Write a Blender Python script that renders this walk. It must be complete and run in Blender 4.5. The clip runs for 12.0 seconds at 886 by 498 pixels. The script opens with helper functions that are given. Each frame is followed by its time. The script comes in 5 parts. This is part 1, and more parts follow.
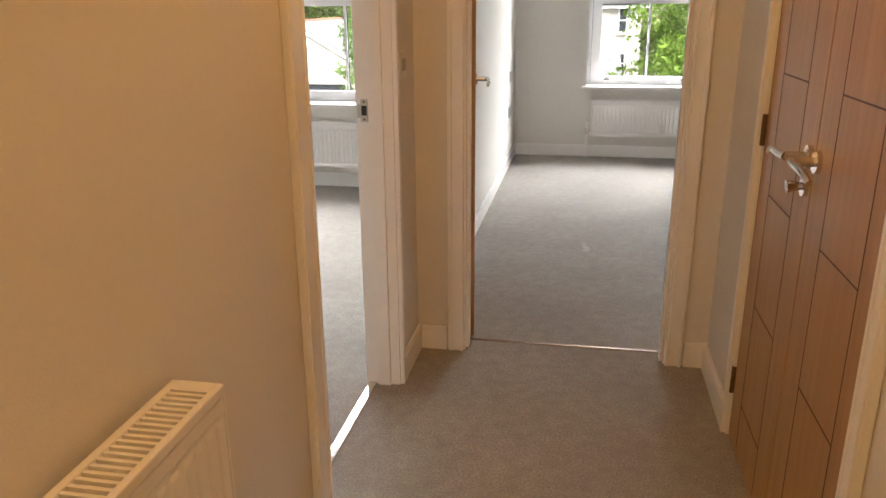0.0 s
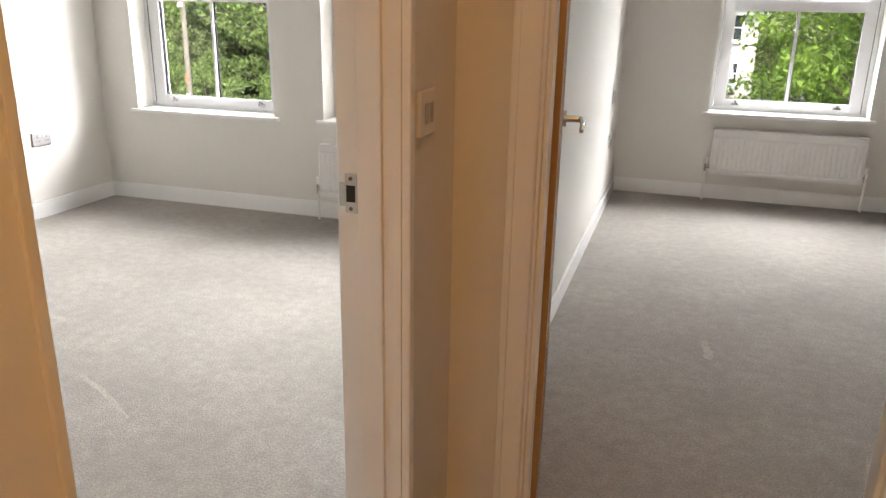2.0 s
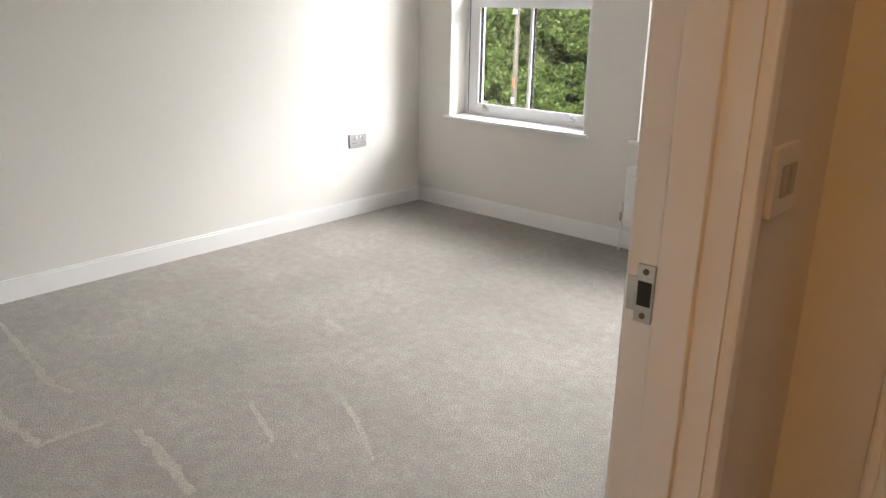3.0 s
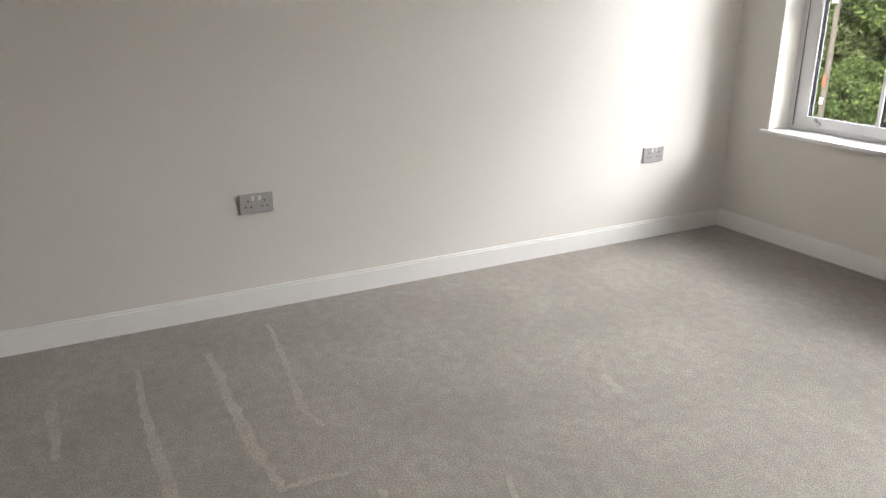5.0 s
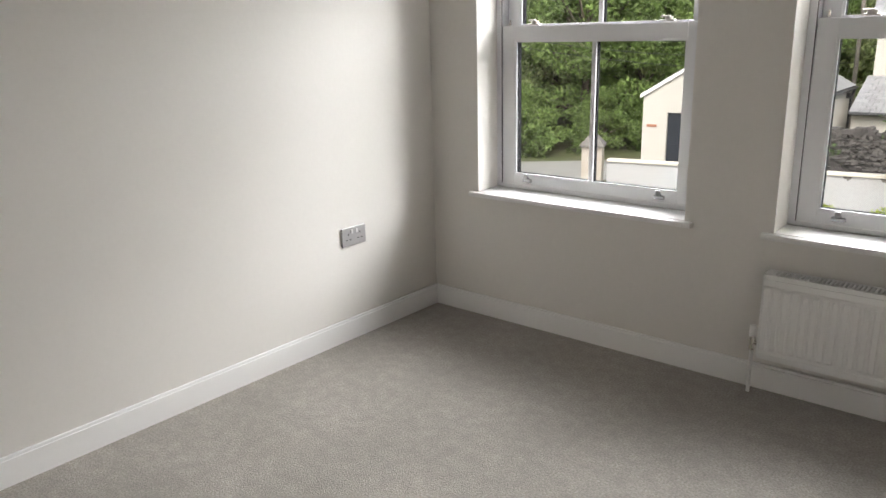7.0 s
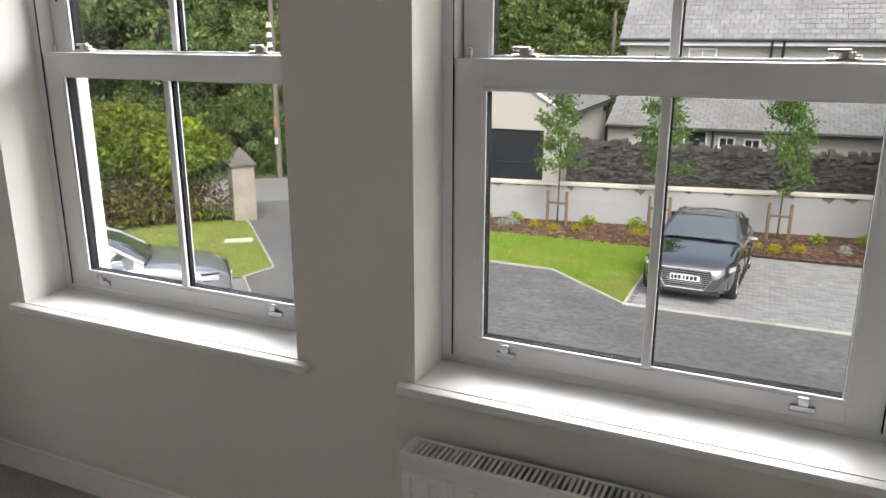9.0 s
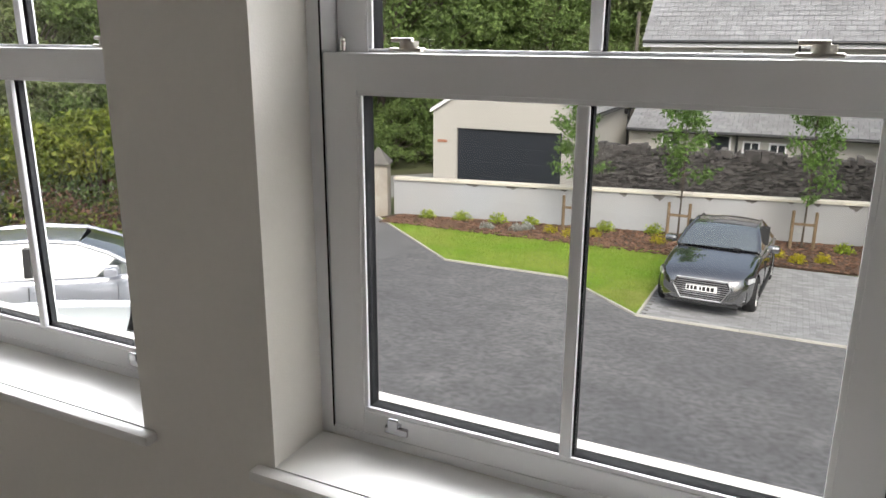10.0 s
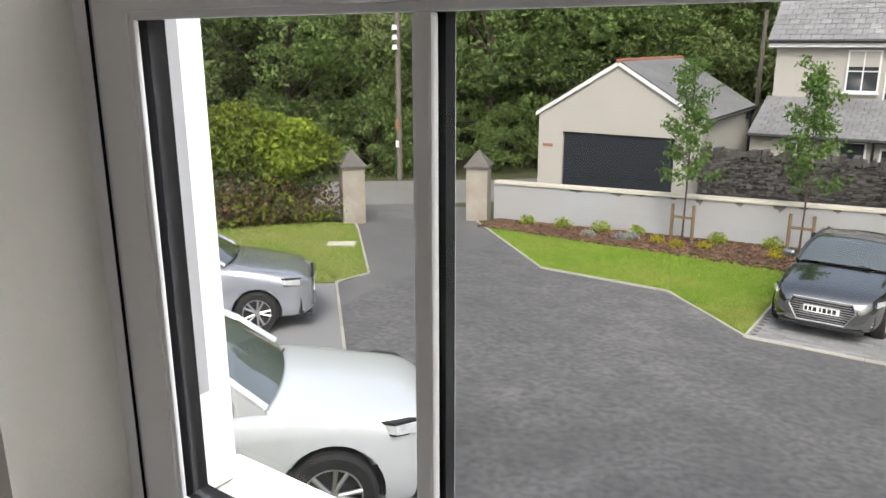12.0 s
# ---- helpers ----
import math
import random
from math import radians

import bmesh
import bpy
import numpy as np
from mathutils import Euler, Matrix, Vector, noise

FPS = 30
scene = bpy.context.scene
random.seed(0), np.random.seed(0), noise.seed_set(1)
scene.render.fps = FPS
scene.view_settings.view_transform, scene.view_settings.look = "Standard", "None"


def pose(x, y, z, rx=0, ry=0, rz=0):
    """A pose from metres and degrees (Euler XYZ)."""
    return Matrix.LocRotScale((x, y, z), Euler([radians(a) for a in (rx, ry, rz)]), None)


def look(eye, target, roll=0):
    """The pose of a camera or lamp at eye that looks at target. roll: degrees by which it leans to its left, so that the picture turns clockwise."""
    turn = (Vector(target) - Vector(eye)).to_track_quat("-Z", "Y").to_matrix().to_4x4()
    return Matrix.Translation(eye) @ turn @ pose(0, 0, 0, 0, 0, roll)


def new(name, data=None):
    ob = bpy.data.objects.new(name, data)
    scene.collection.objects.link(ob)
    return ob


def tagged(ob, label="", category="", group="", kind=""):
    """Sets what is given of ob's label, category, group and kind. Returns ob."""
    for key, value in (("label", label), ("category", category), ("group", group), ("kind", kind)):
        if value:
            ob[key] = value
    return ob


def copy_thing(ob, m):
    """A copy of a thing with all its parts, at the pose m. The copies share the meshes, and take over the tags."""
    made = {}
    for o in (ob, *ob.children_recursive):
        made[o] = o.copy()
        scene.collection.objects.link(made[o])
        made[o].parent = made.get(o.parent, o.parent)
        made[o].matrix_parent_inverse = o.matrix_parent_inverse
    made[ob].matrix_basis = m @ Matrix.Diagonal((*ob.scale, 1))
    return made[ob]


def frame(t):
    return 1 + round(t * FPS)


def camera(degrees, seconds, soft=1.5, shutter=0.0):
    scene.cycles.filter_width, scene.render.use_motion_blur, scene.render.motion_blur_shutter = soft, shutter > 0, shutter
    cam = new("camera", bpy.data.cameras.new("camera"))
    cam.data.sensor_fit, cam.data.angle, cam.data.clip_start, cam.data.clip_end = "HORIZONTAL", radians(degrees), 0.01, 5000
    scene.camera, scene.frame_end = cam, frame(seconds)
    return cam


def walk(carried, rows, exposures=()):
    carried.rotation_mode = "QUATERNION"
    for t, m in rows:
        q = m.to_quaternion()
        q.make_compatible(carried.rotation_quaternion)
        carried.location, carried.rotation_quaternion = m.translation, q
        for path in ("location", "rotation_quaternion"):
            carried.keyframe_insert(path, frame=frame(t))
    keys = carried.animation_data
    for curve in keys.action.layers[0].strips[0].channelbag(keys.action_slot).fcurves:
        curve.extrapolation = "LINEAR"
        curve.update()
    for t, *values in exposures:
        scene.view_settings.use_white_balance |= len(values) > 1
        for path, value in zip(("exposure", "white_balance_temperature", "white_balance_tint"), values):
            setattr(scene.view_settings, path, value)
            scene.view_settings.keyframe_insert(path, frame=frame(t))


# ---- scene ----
cam = camera(60.6, 12.0)
PATH = [
    (0, (0.927, 0.58, 1.351), (0.581, 2.452, 0.736), -0.4),
    (0.5, (0.861, 0.8, 1.35), (0.706, 2.7, 0.744), 0.3),
    (1, (0.815, 1.096, 1.345), (0.685, 2.997, 0.738), 0.7),
    (1.5, (0.786, 1.45, 1.333), (0.533, 3.336, 0.72), 1.2),
    (2, (0.788, 1.777, 1.356), (0.217, 3.592, 0.74), 1.0),
    (2.5, (0.694, 2.065, 1.347), (-0.239, 3.723, 0.732), 1.0),
    (3, (0.596, 2.218, 1.35), (-0.657, 3.652, 0.738), 1.0),
    (3.5, (0.549, 2.357, 1.358), (-0.962, 3.519, 0.753), 0.8),
    (5.5, (-0.001, 2.6, 1.377), (-1.68, 3.479, 0.738), -0.1),
    (6, (-0.142, 2.798, 1.391), (-1.808, 3.739, 0.809), -1.0),
    (6.5, (-0.42, 3.001, 1.406), (-1.926, 4.193, 0.848), -1.3),
    (7, (-0.567, 3.234, 1.405), (-1.81, 4.7, 0.851), -1.4),
    (7.5, (-0.645, 3.577, 1.43), (-1.645, 5.22, 0.881), -1.3),
    (9.5, (-0.593, 4.899, 1.468), (-1.392, 6.651, 0.927), 0.1),
    (10, (-0.528, 5.133, 1.445), (-1.387, 6.857, 0.907), 0.3),
    (10.5, (-0.424, 5.371, 1.428), (-1.359, 7.056, 0.891), 0.1),
    (11, (-0.443, 5.597, 1.328), (-1.45, 7.24, 0.793), 0.6),
    (11.5, (-0.452, 5.757, 1.281), (-1.526, 7.358, 0.75), 0.3),
    (12, (-0.473, 5.784, 1.317), (-1.585, 7.36, 0.791), -0.1),
]
EXPOSURES = ((0.0, 2.4), (1.5, 2.35), (2.5, 2.1), (3.5, 1.72), (5.5, 1.62), (6.0, 1.56), (7.0, 1.25), (7.5, 1.1), (9.5, 0.74), (12.0, 0.56))
BROAD_SKY, BEDROOM_SKY, FAR_SKY = 23, 2.5, 18          # watts for each square metre
HALL_POWER = 1.45
walk(cam, [(t, look(eye, aim, roll)) for t, eye, aim, roll in PATH], EXPOSURES)

# ---- light ----
world = bpy.data.worlds.new("world")
scene.world = world
world.use_nodes = True
wn = world.node_tree
sky = wn.nodes.new("ShaderNodeTexSky")
sky.sky_type = "NISHITA"
sky.sun_disc = False
sky.sun_elevation = radians(48)
sky.sun_rotation = radians(150)
sky.air_density, sky.dust_density, sky.ozone_density = 1.0, 6.0, 1.0
haze = wn.nodes.new("ShaderNodeHueSaturation")
haze.inputs["Saturation"].default_value = 0.55
wn.links.new(sky.outputs[0], haze.inputs["Color"])
wn.links.new(haze.outputs[0], wn.nodes["Background"].inputs[0])
wn.nodes["Background"].inputs[1].default_value = 0.15


def lamp(name, kind, m, energy, color, **kw):
    data = bpy.data.lights.new(name, kind)
    data.energy, data.color = energy, color
    if kind == "AREA":
        data.shape = "RECTANGLE"
        data.size, data.size_y = kw["size"], kw["size_y"]
    elif kind == "SUN":
        data.angle = kw["angle"]
    else:
        data.shadow_soft_size = kw["soft"]
    ob = new(name, data)
    ob.matrix_world = m
    return ob


SUN_DIR = Vector((math.sin(radians(150)) * math.cos(radians(48)), math.cos(radians(150)) * math.cos(radians(48)), math.sin(radians(48))))
lamp("sun", "SUN", look(SUN_DIR * 40, (0, 0, 0)), 0.85, (1, 0.95, 0.88), angle=radians(14))
# the bright sky that stands above the trees, over the two window fronts
for wx, wy, wz, wide, high, power in ((-0.4, 12.0, 4.9, 21.0, 5.2, BROAD_SKY), (-5.0, 8.8, 5.4, 10.0, 6.0, BEDROOM_SKY), (1.8, 10.6, 5.3, 9.0, 5.4, FAR_SKY)):
    daylight = lamp("sky_daylight", "AREA", look((wx, wy, wz), (wx, wy - 1, wz)), power * wide * high, (0.965, 0.96, 0.975), size=wide, size_y=high)
    daylight.data.spread = radians(178)
for hy in (2.1, 0.35, -1.1):
    lamp("hall_downlight", "AREA", pose(0.82, hy, 2.41), HALL_POWER, (1.0, 0.52, 0.175), size=0.09, size_y=0.09)


# ---- materials ----
def mat(name, color, rough=0.5, metal=0.0, var=0.0, scale=5.0, fine=0.0, fine_scale=80.0, bump=0.0, bump_scale=120.0, coat=0.0, spec=0.5, island=0.0, random_ob=0.0, tint=None, mid=0.0, mid_scale=8.0, mid_tint=None):
    """A surface with large and fine variation of its colour and a fine relief."""
    m = bpy.data.materials.new(name)
    m.use_nodes = True
    t = m.node_tree
    b = t.nodes["Principled BSDF"]
    b.inputs["Roughness"].default_value, b.inputs["Metallic"].default_value = rough, metal
    b.inputs["Coat Weight"].default_value, b.inputs["Specular IOR Level"].default_value = coat, spec
    b.inputs["Coat Roughness"].default_value = 0.03
    co = t.nodes.new("ShaderNodeTexCoord").outputs["Object"]

    def noise_fac(sc, detail=4.0):
        n = t.nodes.new("ShaderNodeTexNoise")
        n.inputs["Scale"].default_value, n.inputs["Detail"].default_value = sc, detail
        t.links.new(co, n.inputs["Vector"])
        return n.outputs["Fac"]

    def vary(col, fac, amount, other):
        r = t.nodes.new("ShaderNodeMapRange")
        r.inputs["From Min"].default_value, r.inputs["From Max"].default_value = 0.3, 0.7
        r.inputs["To Min"].default_value, r.inputs["To Max"].default_value = 0.0, amount
        t.links.new(fac, r.inputs["Value"])
        x = t.nodes.new("ShaderNodeMix")
        x.data_type = "RGBA"
        t.links.new(r.outputs[0], x.inputs["Factor"])
        t.links.new(col, x.inputs["A"])
        x.inputs["B"].default_value = other
        return x.outputs["Result"]

    rgb = t.nodes.new("ShaderNodeRGB")
    rgb.outputs[0].default_value = (*color, 1)
    out = rgb.outputs[0]
    dark = (*(c * 0.45 for c in color), 1)
    if var:
        out = vary(out, noise_fac(scale), var, (*tint, 1) if tint else dark)
    if mid:
        out = vary(out, noise_fac(mid_scale, 9.0), mid, (*mid_tint, 1) if mid_tint else dark)
    if fine:
        out = vary(out, noise_fac(fine_scale, 2.0), fine, dark)
    if island or random_ob:
        g = t.nodes.new("ShaderNodeNewGeometry").outputs["Random Per Island"] if island else t.nodes.new("ShaderNodeObjectInfo").outputs["Random"]
        hsv = t.nodes.new("ShaderNodeHueSaturation")
        r = t.nodes.new("ShaderNodeMapRange")
        r.inputs["To Min"].default_value, r.inputs["To Max"].default_value = 1 - (island or random_ob), 1 + (island or random_ob)
        t.links.new(g, r.inputs["Value"])
        t.links.new(r.outputs[0], hsv.inputs["Value"])
        t.links.new(out, hsv.inputs["Color"])
        out = hsv.outputs[0]
    t.links.new(out, b.inputs["Base Color"])
    if bump:
        bp = t.nodes.new("ShaderNodeBump")
        bp.inputs["Strength"].default_value, bp.inputs["Distance"].default_value = bump, 0.01
        t.links.new(noise_fac(bump_scale, 3.0), bp.inputs["Height"])
        t.links.new(bp.outputs[0], b.inputs["Normal"])
    return m


def carpet_material():
    """Short looped grey-beige pile with mottling, brushed patches and a few pale sweep marks."""
    m = mat("carpet", (0.525, 0.49, 0.445), rough=0.95, var=0.4, scale=2.3, mid=0.42, mid_scale=20, fine=0.75, fine_scale=130, bump=0.5, bump_scale=190, spec=0.1)
    return m


def wood_material(name, color, dark):
    """Veneer with a long vertical grain."""
    m = mat(name, color, rough=0.33, bump=0.05, bump_scale=300)
    t = m.node_tree
    b = t.nodes["Principled BSDF"]
    co = t.nodes.new("ShaderNodeTexCoord").outputs["Object"]
    mp = t.nodes.new("ShaderNodeMapping")
    mp.inputs["Scale"].default_value = (14, 14, 0.7)
    t.links.new(co, mp.inputs["Vector"])
    n = t.nodes.new("ShaderNodeTexNoise")
    n.inputs["Scale"].default_value, n.inputs["Detail"].default_value, n.inputs["Distortion"].default_value = 3.0, 6.0, 0.6
    t.links.new(mp.outputs[0], n.inputs["Vector"])
    r = t.nodes.new("ShaderNodeValToRGB")
    r.color_ramp.elements[0].position, r.color_ramp.elements[0].color = 0.3, (*dark, 1)
    r.color_ramp.elements[1].position, r.color_ramp.elements[1].color = 0.7, (*color, 1)
    t.links.new(n.outputs["Fac"], r.inputs[0])
    t.links.new(r.outputs[0], b.inputs["Base Color"])
    return m


def glass_material(name, color=(1, 1, 1), dull=0.0):
    m = bpy.data.materials.new(name)
    m.use_nodes = True
    t = m.node_tree
    t.nodes.remove(t.nodes["Principled BSDF"])
    tr, gl, mx = t.nodes.new("ShaderNodeBsdfTransparent"), t.nodes.new("ShaderNodeBsdfGlossy"), t.nodes.new("ShaderNodeMixShader")
    fr = t.nodes.new("ShaderNodeFresnel")
    fr.inputs["IOR"].default_value = 1.45
    tr.inputs[0].default_value = (*color, 1)
    gl.inputs["Roughness"].default_value = dull
    t.links.new(fr.outputs[0], mx.inputs[0])
    t.links.new(tr.outputs[0], mx.inputs[1])
    t.links.new(gl.outputs[0], mx.inputs[2])
    t.links.new(mx.outputs[0], t.nodes["Material Output"].inputs["Surface"])
    return m


PAINT = mat("wall_paint", (0.78, 0.755, 0.71), rough=0.75, var=0.05, scale=0.8, fine=0.03, fine_scale=60, bump=0.06, bump_scale=240, spec=0.3)
TRIM = mat("white_gloss_trim", (0.89, 0.885, 0.87), rough=0.32, var=0.04, scale=3, bump=0.02, bump_scale=90)
CEIL = mat("ceiling_paint", (0.86, 0.85, 0.83), rough=0.85, var=0.04, scale=1)
UPVC = mat("white_window_frame", (0.78, 0.78, 0.79), rough=0.28, var=0.05, scale=4, bump=0.015, bump_scale=60)
SILL = mat("white_sill_board", (0.84, 0.83, 0.81), rough=0.3, var=0.06, scale=5)
CARPET = carpet_material()
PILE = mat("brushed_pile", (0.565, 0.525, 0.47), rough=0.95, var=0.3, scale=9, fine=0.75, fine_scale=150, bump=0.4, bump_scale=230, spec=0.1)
OAK = wood_material("oak_veneer", (0.47, 0.26, 0.09), (0.385, 0.20, 0.06))
GROOVE = mat("dark_groove", (0.10, 0.045, 0.018), rough=0.6)
CHROME = mat("polished_chrome", (0.72, 0.69, 0.65), rough=0.16, metal=1.0, fine=0.1, fine_scale=40)
LIFT = mat("dull_chrome_lift", (0.42, 0.42, 0.43), rough=0.22, metal=1.0, fine=0.15, fine_scale=60)
STEEL = mat("brushed_steel", (0.60, 0.57, 0.52), rough=0.35, metal=1.0, fine=0.2, fine_scale=200)
BRASS = mat("antique_brass_hinge", (0.20, 0.12, 0.06), rough=0.4, metal=0.8, fine=0.3)
RUBBER = mat("black_gasket", (0.010, 0.010, 0.011), rough=0.95, spec=0.05)
TRACK = mat("grey_sash_track", (0.30, 0.30, 0.31), rough=0.45, var=0.2, scale=10)
GLASS = glass_material("window_glass", (0.97, 0.985, 0.98))
ENAMEL = mat("radiator_enamel", (0.83, 0.82, 0.80), rough=0.3, var=0.03, scale=4)
GRILLE = mat("radiator_inside_shade", (0.30, 0.28, 0.26), rough=0.6, var=0.2)
PLASTIC = mat("grey_socket_plate", (0.47, 0.46, 0.46), rough=0.35, metal=0.35, var=0.1, scale=20)
PLASTIC_W = mat("white_socket_insert", (0.75, 0.74, 0.73), rough=0.35)
HOLE = mat("socket_hole", (0.02, 0.02, 0.02), rough=0.7)
ASPHALT = mat("asphalt", (0.165, 0.164, 0.167), rough=0.9, var=1.0, scale=0.35, fine=0.7, fine_scale=11, bump=0.6, bump_scale=45, tint=(0.25, 0.247, 0.243), mid=0.7, mid_scale=1.5, mid_tint=(0.11, 0.11, 0.114))
ROAD = mat("worn_road", (0.28, 0.275, 0.26), rough=0.9, var=0.4, scale=0.5, fine=0.5, fine_scale=18, bump=0.6, bump_scale=50)
DRY_BLADES = mat("dry_grass_blades", (0.27, 0.33, 0.06), rough=0.6, var=0.9, scale=0.9, island=0.2, spec=0.2, tint=(0.38, 0.35, 0.14), mid=0.5, mid_scale=3.0, mid_tint=(0.18, 0.28, 0.04))
GRASS_G = mat("lawn_soil", (0.13, 0.24, 0.026), rough=0.95, var=0.7, scale=0.9, fine=0.6, fine_scale=14, bump=1.0, bump_scale=40, tint=(0.26, 0.24, 0.08))
BLADES = mat("grass_blades", (0.20, 0.35, 0.035), rough=0.6, var=0.9, scale=0.7, island=0.2, spec=0.2, tint=(0.34, 0.37, 0.09), mid=0.5, mid_scale=3.0, mid_tint=(0.15, 0.29, 0.02))
FIELD = mat("rough_ground", (0.085, 0.105, 0.035), rough=1.0, var=0.8, scale=0.25, fine=0.6, fine_scale=5, bump=1.0, bump_scale=6, tint=(0.07, 0.055, 0.03))
MULCH = mat("bark_mulch", (0.085, 0.052, 0.036), rough=1.0, var=0.6, scale=3, fine=0.7, fine_scale=30, bump=1.0, bump_scale=35)
CHIPS = mat("bark_chips", (0.15, 0.085, 0.055), rough=1.0, island=0.6, fine=0.3)
KERB = mat("concrete_kerb", (0.50, 0.48, 0.43), rough=0.85, var=0.3, scale=2, fine=0.2, random_ob=0.1)
PAVER = mat("grey_paver", (0.30, 0.30, 0.305), rough=0.85, fine=0.4, fine_scale=60, random_ob=0.2)
PAVER_I = mat("grey_paver_joined", (0.30, 0.30, 0.305), rough=0.85, fine=0.4, fine_scale=60, island=0.2)
RENDER_G = mat("unpainted_render", (0.385, 0.40, 0.415), rough=0.9, var=0.4, scale=0.5, fine=0.15, fine_scale=20, bump=0.3, bump_scale=30, tint=(0.36, 0.31, 0.25))
COPING = mat("pale_coping", (0.66, 0.62, 0.53), rough=0.85, var=0.2, scale=2, fine=0.15, random_ob=0.06)
PILLAR = mat("stained_render", (0.42, 0.39, 0.35), rough=0.9, var=0.75, scale=2.2, fine=0.3, fine_scale=15, bump=0.4, bump_scale=25, tint=(0.25, 0.20, 0.14))
CAPSTONE = mat("grey_capstone", (0.17, 0.16, 0.145), rough=0.95, var=0.5, scale=6, fine=0.4, bump=0.6, bump_scale=30)
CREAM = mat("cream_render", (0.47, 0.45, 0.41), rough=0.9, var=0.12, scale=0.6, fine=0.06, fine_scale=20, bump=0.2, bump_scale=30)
SLATE = mat("slate_roof", (0.34, 0.34, 0.35), rough=0.4, var=0.8, scale=0.7, fine=0.4, fine_scale=9, island=0.13, tint=(0.22, 0.22, 0.22))
SLATE_D = mat("slate_bed", (0.10, 0.10, 0.105), rough=0.8, var=0.3)
RIDGE = mat("terracotta_ridge", (0.36, 0.16, 0.10), rough=0.85, var=0.3, scale=5)
GDOOR = mat("anthracite_door", (0.022, 0.026, 0.034), rough=0.4, var=0.2, scale=2)
BLACKP = mat("black_gutter", (0.02, 0.02, 0.022), rough=0.4)
STONE = mat("dark_fieldstone", (0.10, 0.092, 0.088), rough=0.95, island=0.45, fine=0.5, fine_scale=14, bump=0.8, bump_scale=20)
STONE_BED = mat("stone_joints", (0.055, 0.05, 0.045), rough=1.0, var=0.4)
BARK = mat("bark", (0.10, 0.08, 0.06), rough=0.95, var=0.5, scale=4, fine=0.4, fine_scale=30, bump=0.8, bump_scale=25)
TIMBER = mat("timber_stake", (0.24, 0.17, 0.10), rough=0.9, var=0.4, scale=6, fine=0.3)
POLEW = mat("weathered_pole", (0.20, 0.18, 0.15), rough=0.95, var=0.4, scale=4, fine=0.3)
DARKWIN = mat("dark_window_pane", (0.035, 0.04, 0.045), rough=0.06, spec=0.6)


def leaf_material(name, color, tint):
    m = mat(name, color, rough=0.55, var=0.7, scale=0.6, island=0.5, spec=0.25, tint=tint)
    t = m.node_tree
    b = t.nodes["Principled BSDF"]
    col = b.inputs["Base Color"].links[0].from_socket
    tl, mx = t.nodes.new("ShaderNodeBsdfTranslucent"), t.nodes.new("ShaderNodeMixShader")
    mx.inputs[0].default_value = 0.42
    t.links.new(col, tl.inputs[0])
    t.links.new(b.outputs[0], mx.inputs[1])
    t.links.new(tl.outputs[0], mx.inputs[2])
    t.links.new(mx.outputs[0], t.nodes["Material Output"].inputs["Surface"])
    return m


LEAF_WOOD = leaf_material("woodland_leaves", (0.18, 0.25, 0.075), (0.12, 0.185, 0.06))
LEAF_PALE = leaf_material("pale_willow_leaves", (0.27, 0.32, 0.14), (0.20, 0.26, 0.10))
LEAF_HEDGE = leaf_material("hedge_leaves", (0.15, 0.23, 0.035), (0.28, 0.28, 0.04))
LEAF_BRIGHT = leaf_material("bright_shrub_leaves", (0.17, 0.26, 0.04), (0.10, 0.18, 0.035))
LEAF_YOUNG = leaf_material("young_tree_leaves", (0.15, 0.25, 0.06), (0.10, 0.19, 0.05))
LEAF_YELLOW = leaf_material("yellow_shrub_leaves", (0.50, 0.42, 0.02), (0.30, 0.36, 0.03))
LEAF_LIME = leaf_material("lime_shrub_leaves", (0.33, 0.40, 0.04), (0.20, 0.30, 0.04))
LEAF_SILVER = leaf_material("silver_plant_leaves", (0.45, 0.46, 0.43), (0.30, 0.33, 0.27))


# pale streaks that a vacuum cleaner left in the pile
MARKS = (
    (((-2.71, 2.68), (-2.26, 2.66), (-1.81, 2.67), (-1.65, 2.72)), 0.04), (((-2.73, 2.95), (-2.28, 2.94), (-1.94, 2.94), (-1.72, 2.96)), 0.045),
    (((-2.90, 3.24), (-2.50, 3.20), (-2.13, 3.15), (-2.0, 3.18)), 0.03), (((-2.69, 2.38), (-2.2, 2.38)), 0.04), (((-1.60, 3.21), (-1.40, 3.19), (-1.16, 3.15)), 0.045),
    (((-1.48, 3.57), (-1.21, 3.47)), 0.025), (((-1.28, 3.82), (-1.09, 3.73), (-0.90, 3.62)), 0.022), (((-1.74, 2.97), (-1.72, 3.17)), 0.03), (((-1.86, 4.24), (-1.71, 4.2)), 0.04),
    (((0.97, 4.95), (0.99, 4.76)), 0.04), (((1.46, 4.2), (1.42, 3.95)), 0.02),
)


# ---- building helpers ----
def box(bm, x0, x1, y0, y1, z0, z1, bevel=0.0):
    r = bmesh.ops.create_cube(bm, size=1, matrix=Matrix.Translation(((x0 + x1) / 2, (y0 + y1) / 2, (z0 + z1) / 2)) @ Matrix.Diagonal((x1 - x0, y1 - y0, z1 - z0, 1)))
    if bevel:
        edges = list({e for v in r["verts"] for e in v.link_edges})
        bmesh.ops.bevel(bm, geom=edges, offset=bevel, segments=2, profile=0.6, affect="EDGES")
    return bm


def boxed(*args, bevel=0.0):
    return box(bmesh.new(), *args, bevel=bevel)


